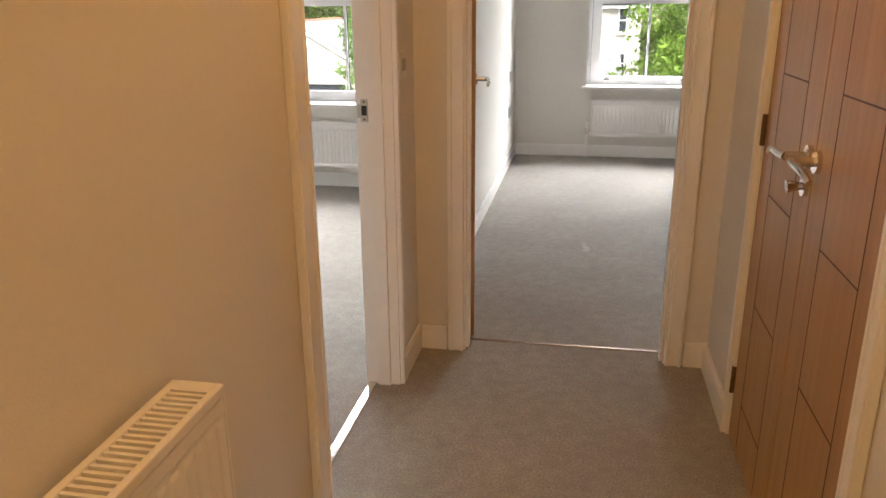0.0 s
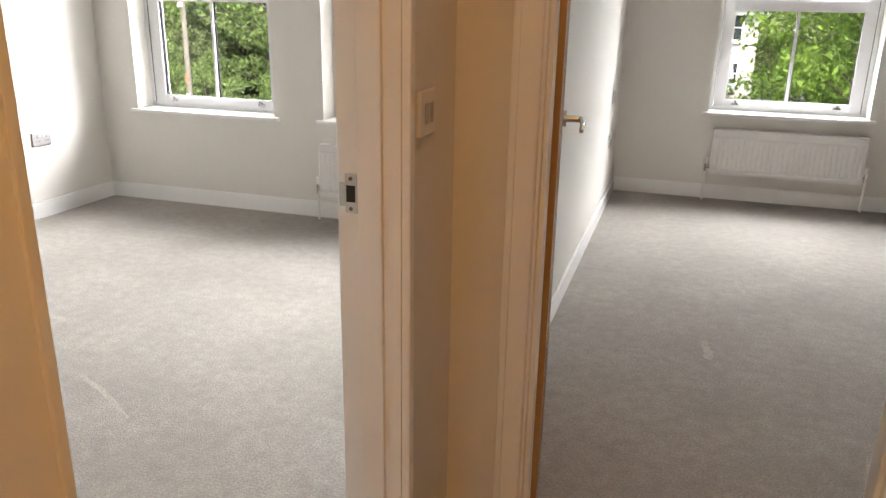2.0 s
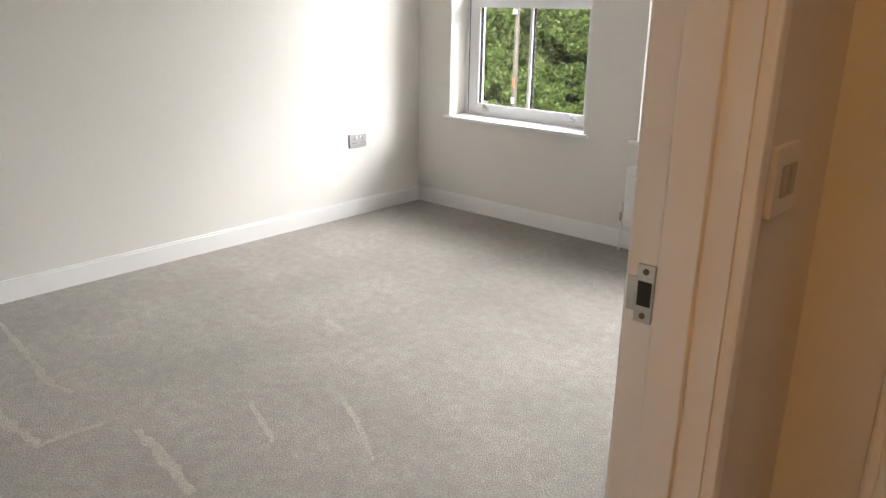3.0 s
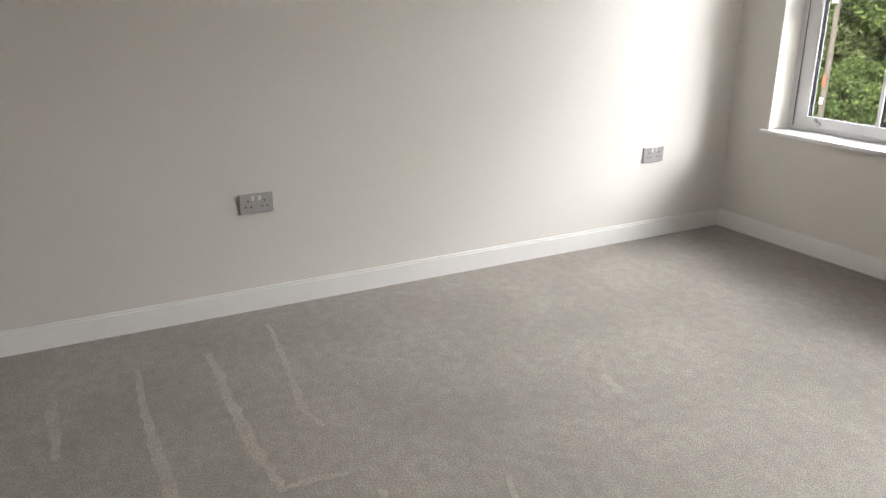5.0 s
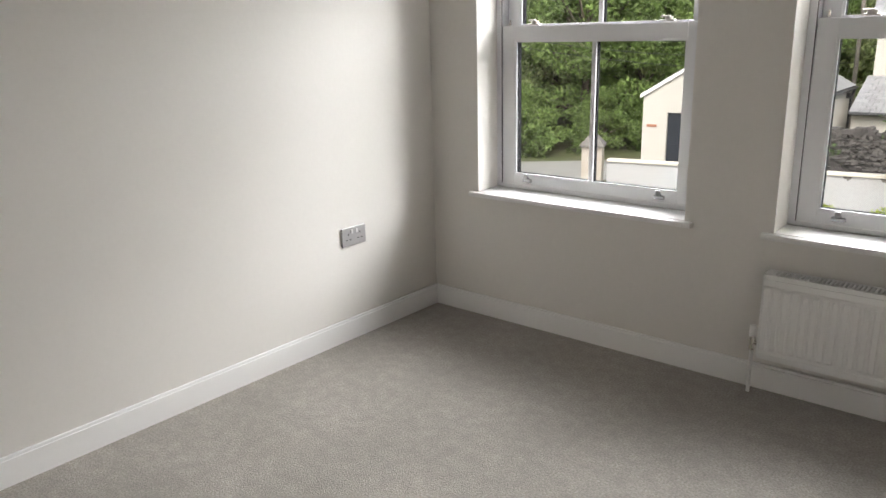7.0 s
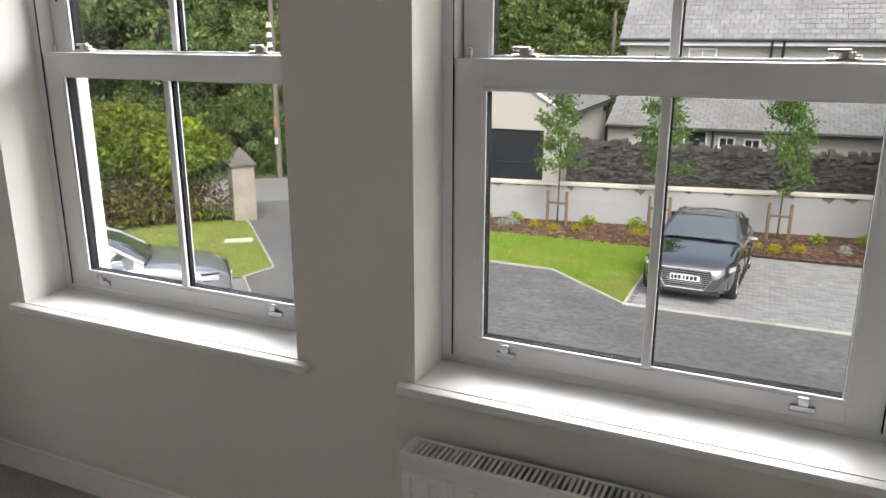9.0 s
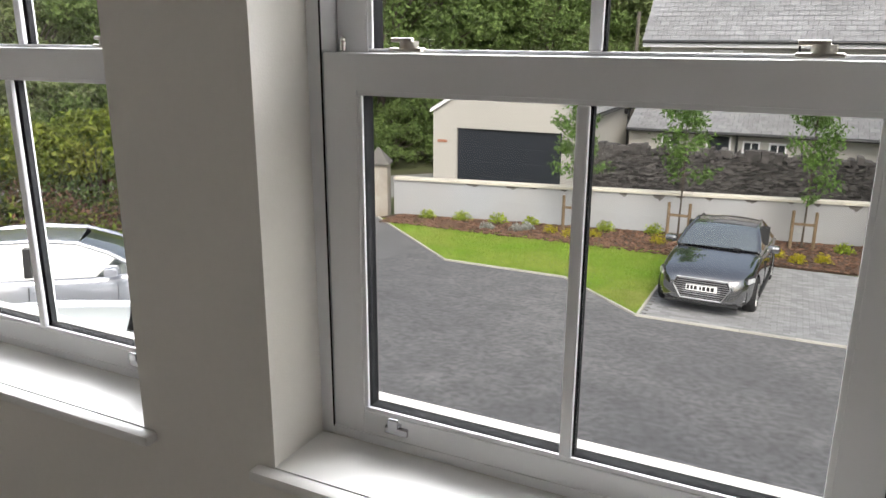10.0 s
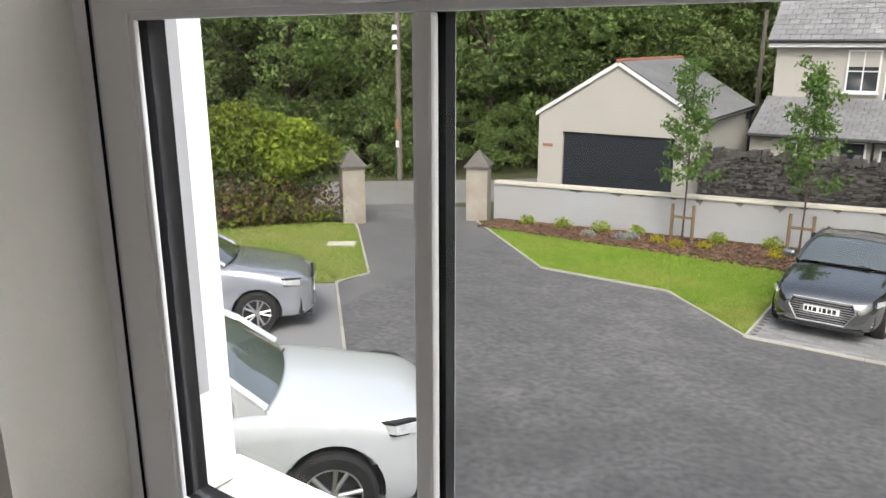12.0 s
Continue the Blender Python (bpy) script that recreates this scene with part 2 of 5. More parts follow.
def cyl(bm, m, r, depth, seg=16, r2=None):
    bmesh.ops.create_cone(bm, cap_ends=True, segments=seg, radius1=r, radius2=r if r2 is None else r2, depth=depth, matrix=m)
    return bm


def tube(bm, pts, r, seg=10, r_end=None):
    """A round bar along points, tapering to r_end."""
    rings = []
    n = len(pts)
    for i, p in enumerate(pts):
        p = Vector(p)
        d = (Vector(pts[min(i + 1, n - 1)]) - Vector(pts[max(i - 1, 0)])).normalized()
        q = d.to_track_quat("Z", "Y")
        rr = r if r_end is None else r + (r_end - r) * i / (n - 1)
        rings.append([bm.verts.new(p + q @ Vector((rr * math.cos(a), rr * math.sin(a), 0))) for a in (2 * math.pi * k / seg for k in range(seg))])
    for a, b in zip(rings, rings[1:]):
        for k in range(seg):
            bm.faces.new((a[k], a[(k + 1) % seg], b[(k + 1) % seg], b[k]))
    bm.faces.new(rings[0][::-1])
    bm.faces.new(rings[-1])
    return bm


def prism(bm, outline, y0, y1):
    """An x-z outline pushed from y0 to y1."""
    a = [bm.verts.new((x, y0, z)) for x, z in outline]
    b = [bm.verts.new((x, y1, z)) for x, z in outline]
    n = len(a)
    for i in range(n):
        bm.faces.new((a[i], a[(i + 1) % n], b[(i + 1) % n], b[i]))
    bm.faces.new(a[::-1])
    bm.faces.new(b)
    bmesh.ops.recalc_face_normals(bm, faces=bm.faces)
    return bm


def slab(bm, outline, z0, z1):
    """An x-y outline pushed from z0 to z1."""
    a = [bm.verts.new((x, y, z0)) for x, y in outline]
    b = [bm.verts.new((x, y, z1)) for x, y in outline]
    n = len(a)
    for i in range(n):
        bm.faces.new((a[i], a[(i + 1) % n], b[(i + 1) % n], b[i]))
    bm.faces.new(a[::-1])
    bm.faces.new(b)
    bmesh.ops.recalc_face_normals(bm, faces=bm.faces)
    return bm


def mesh_of(name, bm, material, smooth=False):
    me = bpy.data.meshes.new(name)
    bm.to_mesh(me)
    bm.free()
    me.materials.append(material)
    if smooth:
        me.polygons.foreach_set("use_smooth", [True] * len(me.polygons))
        me.set_sharp_from_angle(angle=radians(38))
    return me


def part(name, bm, material, parent, label="", smooth=False):
    ob = new(name, mesh_of(name, bm, material, smooth))
    ob.parent = parent
    return tagged(ob, label) if label else ob


def thing(name, m, label, category, group="", kind=""):
    ob = new(name)
    ob.matrix_world = m
    return tagged(ob, label, category, group, kind)


def setting(name, bm, material, label, category, smooth=False):
    return tagged(new(name, mesh_of(name, bm, material, smooth)), label, category, "", "structure")


def quads(name, corners, material):
    """One mesh of separate four-cornered faces; corners: array n x 4 x 3."""
    c = np.asarray(corners, dtype=float)
    n = len(c)
    me = bpy.data.meshes.new(name)
    me.from_pydata(c.reshape(-1, 3).tolist(), [], np.arange(n * 4).reshape(n, 4).tolist())
    me.materials.append(material)
    return me


def boxes(name, lows, highs, material, jitter=0.0, rng=None):
    """One mesh of many axis-aligned blocks."""
    lo, hi = np.asarray(lows, float), np.asarray(highs, float)
    n = len(lo)
    sel = np.array([[0, 0, 0], [1, 0, 0], [1, 1, 0], [0, 1, 0], [0, 0, 1], [1, 0, 1], [1, 1, 1], [0, 1, 1]], float)
    v = lo[:, None, :] * (1 - sel) + hi[:, None, :] * sel
    if jitter:
        v = v + rng.uniform(-jitter, jitter, v.shape)
    f = np.array([[0, 3, 2, 1], [4, 5, 6, 7], [0, 1, 5, 4], [1, 2, 6, 5], [2, 3, 7, 6], [3, 0, 4, 7]])
    faces = (f[None] + 8 * np.arange(n)[:, None, None]).reshape(-1, 4)
    me = bpy.data.meshes.new(name)
    me.from_pydata(v.reshape(-1, 3).tolist(), [], faces.tolist())
    me.materials.append(material)
    return me


def leaves(name, centres, sizes, material, rng, droop=0.3, aspect=0.55):
    """Many small four-cornered leaves, each turned at random."""
    c = np.asarray(centres, float)
    n = len(c)
    d = rng.normal(size=(n, 3))
    d[:, 2] -= droop
    d /= np.linalg.norm(d, axis=1)[:, None]
    s = np.cross(d, rng.normal(size=(n, 3)))
    s /= np.linalg.norm(s, axis=1)[:, None] + 1e-9
    L = np.asarray(sizes, float)[:, None]
    w = L * aspect / 2
    nrm = np.cross(d, s)
    return quads(name, np.stack([c - d * L / 2, c + s * w + nrm * w * 0.5, c + d * L / 2, c - s * w + nrm * w * 0.5], axis=1), material)


# ---- the rooms ----
GZ = -2.75          # foot of the outer walls, below the first-floor carpet
AX0, AX1, AY0, AY1 = -3.095, 0.186, 1.2, 6.157
BX0, BX1, BY0, BY1 = 0.297, 3.4, 3.514, 7.68
HX0, HX1, HY0, HY1 = 0.302, 1.443, -1.7, 3.39
CZ = 2.42
WALL_T = 0.325
SILL_Z, HEAD_Z, WIN_W = 0.638, 2.12, 1.055
W1X, W2X, W3X = -2.806, -1.400, 0.943
DA0, DA1 = 2.22, 3.046        # doorway to the bedroom, along y
DB0, DB1 = 0.499, 1.281         # doorway ahead, along x
DC0, DC1 = 1.89, 2.895        # cupboard door, along y
DOOR_H = 2.02


def pierced(a0, a1, z0, z1, holes, b0, b1):
    """A slab from b0 to b1 with openings (a, a, z, z) cut through it, as one closed shell; its own x runs along the wall."""
    cuts_a = sorted({a0, a1, *(h[0] for h in holes), *(h[1] for h in holes)})
    cuts_z = sorted({z0, z1, *(max(h[2], z0) for h in holes), *(h[3] for h in holes)})
    na, nz = len(cuts_a) - 1, len(cuts_z) - 1

    def solid(i, k):
        if not (0 <= i < na and 0 <= k < nz):
            return False
        a, z = (cuts_a[i] + cuts_a[i + 1]) / 2, (cuts_z[k] + cuts_z[k + 1]) / 2
        return not any(h[0] < a < h[1] and h[2] < z < h[3] for h in holes)

    bm = bmesh.new()
    made = {}

    def v(i, k, side):
        if (i, k, side) not in made:
            made[i, k, side] = bm.verts.new((cuts_a[i], (b0, b1)[side], cuts_z[k]))
        return made[i, k, side]

    for i in range(na):
        for k in range(nz):
            if not solid(i, k):
                continue
            for side in (0, 1):
                bm.faces.new([v(i, k, side), v(i + 1, k, side), v(i + 1, k + 1, side), v(i, k + 1, side)])
            for di, dk, p, q in ((-1, 0, (i, k), (i, k + 1)), (1, 0, (i + 1, k), (i + 1, k + 1)), (0, -1, (i, k), (i + 1, k)), (0, 1, (i, k + 1), (i + 1, k + 1))):
                if not solid(i + di, k + dk):
                    bm.faces.new([v(*p, 0), v(*q, 0), v(*q, 1), v(*p, 1)])
    bmesh.ops.recalc_face_normals(bm, faces=bm.faces)
    return bm


def wall_x(name, y0, y1, x0, x1, z0, z1, holes, material, label):
    """A wall along x with openings (xa, xb, za, zb)."""
    return setting(name, pierced(x0, x1, z0, z1, holes, y0, y1), material, label, "wall")


def wall_y(name, x0, x1, y0, y1, z0, z1, holes, material, label):
    """A wall along y with openings (ya, yb, za, zb)."""
    bm = pierced(y0, y1, z0, z1, holes, x0, x1)
    for p in bm.verts:
        p.co.x, p.co.y = p.co.y, p.co.x
    bmesh.ops.recalc_face_normals(bm, faces=bm.faces)
    return setting(name, bm, material, label, "wall")


bm = boxed(AX0, AX1, AY0 - 0.12, AY1, -0.25, 0.0)
box(bm, AX1, HX1 + 0.9, HY0 - 0.12, HY1, -0.25, 0.0)
box(bm, AX1, BX1 + 0.12, HY1, BY1, -0.25, 0.0)
setting("floor", bm, CARPET, "grey-beige short pile carpet with pale sweep marks", "carpet")
floor = bpy.data.objects["floor"]


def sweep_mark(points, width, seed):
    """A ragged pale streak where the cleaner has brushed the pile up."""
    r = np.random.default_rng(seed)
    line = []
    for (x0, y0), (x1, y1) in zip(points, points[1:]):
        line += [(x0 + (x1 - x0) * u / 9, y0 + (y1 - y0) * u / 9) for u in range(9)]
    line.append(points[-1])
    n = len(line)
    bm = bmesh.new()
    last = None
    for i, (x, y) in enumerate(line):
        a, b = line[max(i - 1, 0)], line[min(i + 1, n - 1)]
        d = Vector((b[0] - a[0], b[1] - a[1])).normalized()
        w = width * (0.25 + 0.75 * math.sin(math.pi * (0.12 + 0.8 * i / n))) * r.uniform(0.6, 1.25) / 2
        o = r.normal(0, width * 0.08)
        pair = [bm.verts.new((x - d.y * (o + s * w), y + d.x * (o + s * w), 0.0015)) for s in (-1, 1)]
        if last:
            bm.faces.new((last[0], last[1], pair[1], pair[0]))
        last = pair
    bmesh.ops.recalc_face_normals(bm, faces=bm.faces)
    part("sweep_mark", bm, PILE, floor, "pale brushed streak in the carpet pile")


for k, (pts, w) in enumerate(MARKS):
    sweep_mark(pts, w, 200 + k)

win_hole = lambda x: (x, x + WIN_W, SILL_Z - 0.025, HEAD_Z)
wall_x("wall_north_bedroom", AY1, AY1 + WALL_T, AX0 - 0.25, AX1, GZ, 2.8, [win_hole(W1X), win_hole(W2X)], PAINT, "off-white painted plaster wall with two sash windows")
wall_x("wall_north_far_room", BY1, BY1 + WALL_T, AX1 - 0.18, BX1 + 0.12, GZ, 2.8, [win_hole(W3X)], PAINT, "off-white painted plaster wall with one sash window")
wall_y("wall_west_bedroom", AX0 - 0.25, AX0, AY0 - 0.12, AY1, -0.25, 2.8, [], PAINT, "plain off-white painted wall with two sockets")
wall_x("wall_south_bedroom", AY0 - 0.12, AY0, AX0, AX1, 0, 2.8, [], PAINT, "plain off-white painted wall")
wall_y("wall_hall_west", AX1, HX0, HY0, HY1, 0, 2.8, [(DA0 - 0.03, DA1 + 0.03, 0, DOOR_H + 0.03)], PAINT, "painted hall wall with the bedroom doorway")
wall_x("wall_hall_north", HY1, BY0, AX1, BX1, 0, 2.8, [(DB0 - 0.03, DB1 + 0.03, 0, DOOR_H + 0.03)], PAINT, "painted end wall of the hall with an open doorway")
wall_y("wall_hall_east", HX1, HX1 + 0.12, HY0, HY1, 0, 2.8, [(DC0 - 0.03, DC1 + 0.03, 0, DOOR_H + 0.03)], PAINT, "painted hall wall with an oak door")
wall_x("wall_hall_south", HY0 - 0.12, HY0, AX1, HX1 + 0.12, 0, 2.8, [], PAINT, "plain painted hall end wall")
wall_y("wall_between_rooms", AX1, BX0, BY0, BY1, GZ, 2.8, [], PAINT, "plain off-white painted partition wall")
wall_y("wall_east_far_room", BX1, BX1 + 0.12, HY1, BY1, GZ, 2.8, [], PAINT, "plain off-white painted wall")
wall_y("wall_closet", HX1 + 0.8, HX1 + 0.9, DC0 - 0.3, HY1, 0, 2.8, [], PAINT, "plain wall inside the closed cupboard")
wall_x("wall_closet_south", DC0 - 0.4, DC0 - 0.3, HX1 + 0.12, HX1 + 0.9, 0, 2.8, [], PAINT, "plain wall inside the closed cupboard")
bm = boxed(AX0, AX1, AY0, AY1, CZ, CZ + 0.1)
box(bm, HX0, HX1, HY0, HY1, CZ, CZ + 0.1)
box(bm, BX0, BX1, BY0, BY1, CZ, CZ + 0.1)
box(bm, HX1 + 0.12, HX1 + 0.8, DC0 - 0.3, HY1, CZ, CZ + 0.1)
setting("ceiling", bm, CEIL, "plain white painted ceiling", "ceiling")
bm = boxed(AX0 - 0.6, AX1, HY0 - 0.4, AY1 + WALL_T + 0.2, 2.81, 2.95)
box(bm, AX1, BX1 + 0.4, HY0 - 0.4, BY1 + WALL_T + 0.2, 2.81, 2.95)
setting("roof", bm, SLATE_D, "dark roof over the rooms", "roof")

# baseboards
SK = 0.105


def skirt(name, x0, x1, y0, y1):
    bm = boxed(x0, x1, y0, y1, 0, SK - 0.012)
    box(bm, x0 + (0.004 if x1 - x0 < 0.05 else 0), x1 - (0.004 if x1 - x0 < 0.05 else 0), y0 + (0.004 if y1 - y0 < 0.05 else 0), y1 - (0.004 if y1 - y0 < 0.05 else 0), SK - 0.012, SK, bevel=0.002)
    return setting(name, bm, TRIM, "white gloss painted baseboard", "baseboard")


skirt("baseboard", AX0, AX0 + 0.018, AY0, AY1)
skirt("baseboard", AX0 + 0.018, AX1, AY1 - 0.018, AY1)
skirt("baseboard", AX0 + 0.018, AX1, AY0, AY0 + 0.018)
skirt("baseboard", AX1 - 0.018, AX1, DA1 + 0.1, AY1 - 0.018)
skirt("baseboard", BX0, BX0 + 0.018, BY0, BY1)
skirt("baseboard", BX0 + 0.018, BX1, BY1 - 0.018, BY1)
skirt("baseboard", BX1 - 0.018, BX1, BY0, BY1 - 0.018)
skirt("baseboard", HX0, HX0 + 0.018, DA1 + 0.036, HY1)
skirt("baseboard", HX0 + 0.018, DB0 - 0.075, HY1 - 0.018, HY1)
skirt("baseboard", DB1 + 0.075, HX1, HY1 - 0.018, HY1)
skirt("baseboard", HX1 - 0.018, HX1, DC1 + 0.03, HY1 - 0.018)
skirt("baseboard", HX1 - 0.018, HX1, HY0, DC0 - 0.075)
skirt("baseboard", HX0, HX0 + 0.018, HY0, DA0 - 0.1)


# ---- doorways ----
def door_frame(name, m, width, depth, label, stop_at, arch=0.07, far_arch=0.07):
    """Lining, stops and moulded architraves of a doorway; x across, y through the wall from its front face."""
    f = thing(name, m, label, "door frame", kind="structure")
    T = 0.03
    part("lining", boxed(-T, 0, -0.004, depth + 0.004, 0, DOOR_H), TRIM, f)
    part("lining", boxed(width, width + T, -0.004, depth + 0.004, 0, DOOR_H), TRIM, f)
    part("lining", boxed(-T, width + T, -0.004, depth + 0.004, DOOR_H, DOOR_H + T), TRIM, f)
    s0, s1 = stop_at
    part("door_stop", boxed(0, 0.012, s0, s1, 0, DOOR_H, bevel=0.002), TRIM, f)
    part("door_stop", boxed(width - 0.012, width, s0, s1, 0, DOOR_H, bevel=0.002), TRIM, f)
    part("door_stop", boxed(0.012, width - 0.012, s0, s1, DOOR_H - 0.012, DOOR_H, bevel=0.002), TRIM, f)
    for y0, y1, flip in ((-0.020, 0.0, False), (depth, depth + 0.012, True)):
        for x0, x1 in ((-arch, -0.006), (width + 0.006, width + far_arch)):
            bm = boxed(x0, x1, y0, y1, 0, DOOR_H + arch, bevel=0.005)
            inner = x1 if x0 < 0 else x0
            bead = (inner - 0.014, inner - 0.002) if x0 < 0 else (inner + 0.002, inner + 0.014)
            outer = (x0 + 0.004, x0 + 0.018) if x0 < 0 else (x1 - 0.018, x1 - 0.004)
            dy = (y0 - 0.004, y0 + 0.002) if not flip else (y1 - 0.002, y1 + 0.004)
            if abs(x1 - x0) > 0.03:
                box(bm, *bead, *dy, 0, DOOR_H + 0.01, bevel=0.002)
                box(bm, *outer, *dy, 0, DOOR_H + arch - 0.005, bevel=0.002)
            part("architrave", bm, TRIM, f)
        part("architrave", boxed(-arch + 0.001, width + far_arch - 0.001, y0 + 0.001, y1 - 0.001, DOOR_H + 0.008, DOOR_H + arch - 0.001, bevel=0.004), TRIM, f)
    return f


fA = door_frame("door_frame_bedroom", pose(HX0, DA0, 0, 0, 0, 90), DA1 - DA0, HX0 - AX1, "white painted door frame with moulded architrave", (0.03, 0.078), arch=0.095, far_arch=0.034)
bm = boxed(DA1 - DA0 - 0.0035, DA1 - DA0 + 0.001, 0.083, 0.107, 0.976, 1.052, bevel=0.001)
box(bm, DA1 - DA0 - 0.0035, DA1 - DA0 + 0.001, 0.107, 0.119, 0.989, 1.034, bevel=0.001)
plate = part("strike_plate", bm, STEEL, fA, "brushed steel strike plate with dark latch hole")
part("latch_hole", boxed(DA1 - DA0 - 0.0045, DA1 - DA0 - 0.001, 0.086, 0.104, 0.998, 1.030), HOLE, plate)
bm = bmesh.new()
for z in (0.985, 1.043):
    cyl(bm, pose(DA1 - DA0 - 0.004, 0.095, z, 0, 90), 0.004, 0.002, 10)
part("screw", bm, BRASS, plate)
fB = door_frame("door_frame_far_room", pose(DB0, HY1, 0), DB1 - DB0, BY0 - HY1, "white painted door frame with moulded architrave", (0.02, 0.06))
fC = door_frame("door_frame_cupboard", pose(HX1, DC1, 0, 0, 0, -90), DC1 - DC0, 0.12, "white painted door frame with slim architrave", (0.046, 0.08), arch=0.03, far_arch=0.06)

setting("threshold_strip_bedroom", boxed(HX0 - 0.115, HX0 - 0.085, DA0, DA1, 0, 0.006, bevel=0.0025), CHROME, "thin polished metal carpet threshold strip", "threshold")
setting("threshold_strip_far_room", boxed(DB0, DB1, BY0 - 0.030, BY0 - 0.016, 0, 0.004, bevel=0.0015), BRASS, "thin brass-coloured metal carpet threshold strip", "threshold")


def lever_handle(parent, x, z, side, thumb=False, flip=1, y0=0.0):
    """Round rose, neck and curved lever on a door face at y0; side -1 points to -y; flip: the way the lever points."""
    h = part("handle", cyl(bmesh.new(), pose(x, y0 + side * 0.005, z, 90), 0.026, 0.012, 28), CHROME, parent, "polished chrome lever handle", True)
    bm = tube(bmesh.new(), [(x, y0 + side * 0.008, z), (x, y0 + side * 0.056, z)], 0.011, 14)
    part("neck", bm, CHROME, h, smooth=True)
    pts = [(x - flip * 0.006, y0 + side * 0.056, z), (x + flip * 0.03, y0 + side * 0.060, z - 0.002), (x + flip * 0.065, y0 + side * 0.062, z - 0.001), (x + flip * 0.10, y0 + side * 0.062, z - 0.002), (x + flip * 0.135, y0 + side * 0.060, z - 0.009), (x + flip * 0.15, y0 + side * 0.058, z - 0.016)]
    part("lever", tube(bmesh.new(), pts, 0.0105, 12, 0.007), CHROME, h, smooth=True)
    if thumb:
        part("privacy_rose", cyl(bmesh.new(), pose(x, y0 + side * 0.005, z - 0.07, 90), 0.024, 0.012, 28), CHROME, h, smooth=True)
        bm = tube(bmesh.new(), [(x, y0 + side * 0.01, z - 0.07), (x, y0 + side * 0.03, z - 0.07), (x, y0 + side * 0.045, z - 0.072)], 0.009, 12, 0.016)
        part("thumb_turn", bm, CHROME, h, smooth=True)
    return h


def oak_door(name, m, width, label, grooves, bars, thumb, handle_side=-1, hinge_out=True):
    """Flush oak-veneered leaf with routed grooves; x from the hinge edge, y from 0 (front) to 0.04."""
    d = thing(name, m, label, "door", kind="structure")
    w, top = width, DOOR_H - 0.006
    leaf = part("leaf", boxed(0.003, w - 0.003, 0, 0.04, 0.006, top, bevel=0.002), OAK, d, "warm oak veneered door leaf")
    bm = bmesh.new()
    for face in (-0.0006, 0.0396):
        for gx in grooves:
            box(bm, gx - 0.002, gx + 0.002, face, face + 0.001, 0.03, top - 0.02)
        for x0, x1 in bars:
            for z in (0.175, 0.505, 0.838, 1.17, 1.503, 1.835):
                box(bm, x0 + 0.003, x1 - 0.003, face, face + 0.001, z - 0.002, z + 0.002)
    part("groove", bm, GROOVE, leaf, "dark routed groove lines")
    lever_handle(d, w - (0.034 if w < 0.6 else 0.055), 1.012, handle_side, thumb, -1, 0.0 if handle_side < 0 else 0.04)
    for z in (0.2, 1.0, 1.8):
        y = -0.006 if hinge_out else 0.046
        bm = cyl(bmesh.new(), pose(-0.001, y, z), 0.007, 0.09, 12)
        box(bm, -0.004, 0.0025, -0.004 if hinge_out else 0.02, 0.02 if hinge_out else 0.044, z - 0.045, z + 0.045)
        part("hinge", bm, BRASS, d, "dark antique brass butt hinge")
    return d


HALF = (DC1 - DC0) / 2
oak_door("door_cupboard", pose(HX1 + 0.004, DC1 - 0.002, 0, 0, 0, -90), HALF - 0.002, "closed warm oak veneered cupboard door with chrome lever", (0.125, 0.367), ((0.125, 0.367),), True)
oak_door("door_cupboard_second", pose(HX1 + 0.004 + 0.04, DC0 + 0.002, 0, 0, 0, 90), HALF - 0.002, "closed warm oak veneered cupboard door with chrome lever", (0.125, 0.375), ((0.125, 0.375),), False, 1, False)
oak_door("door_far_room", pose(DB0 + 0.018, BY0 - 0.003, 0, 0, 0, 98.2), DB1 - DB0 - 0.01, "open oak veneered door swung against the wall", (0.2, 0.4, 0.6), ((0.2, 0.4),), False, -1, False)


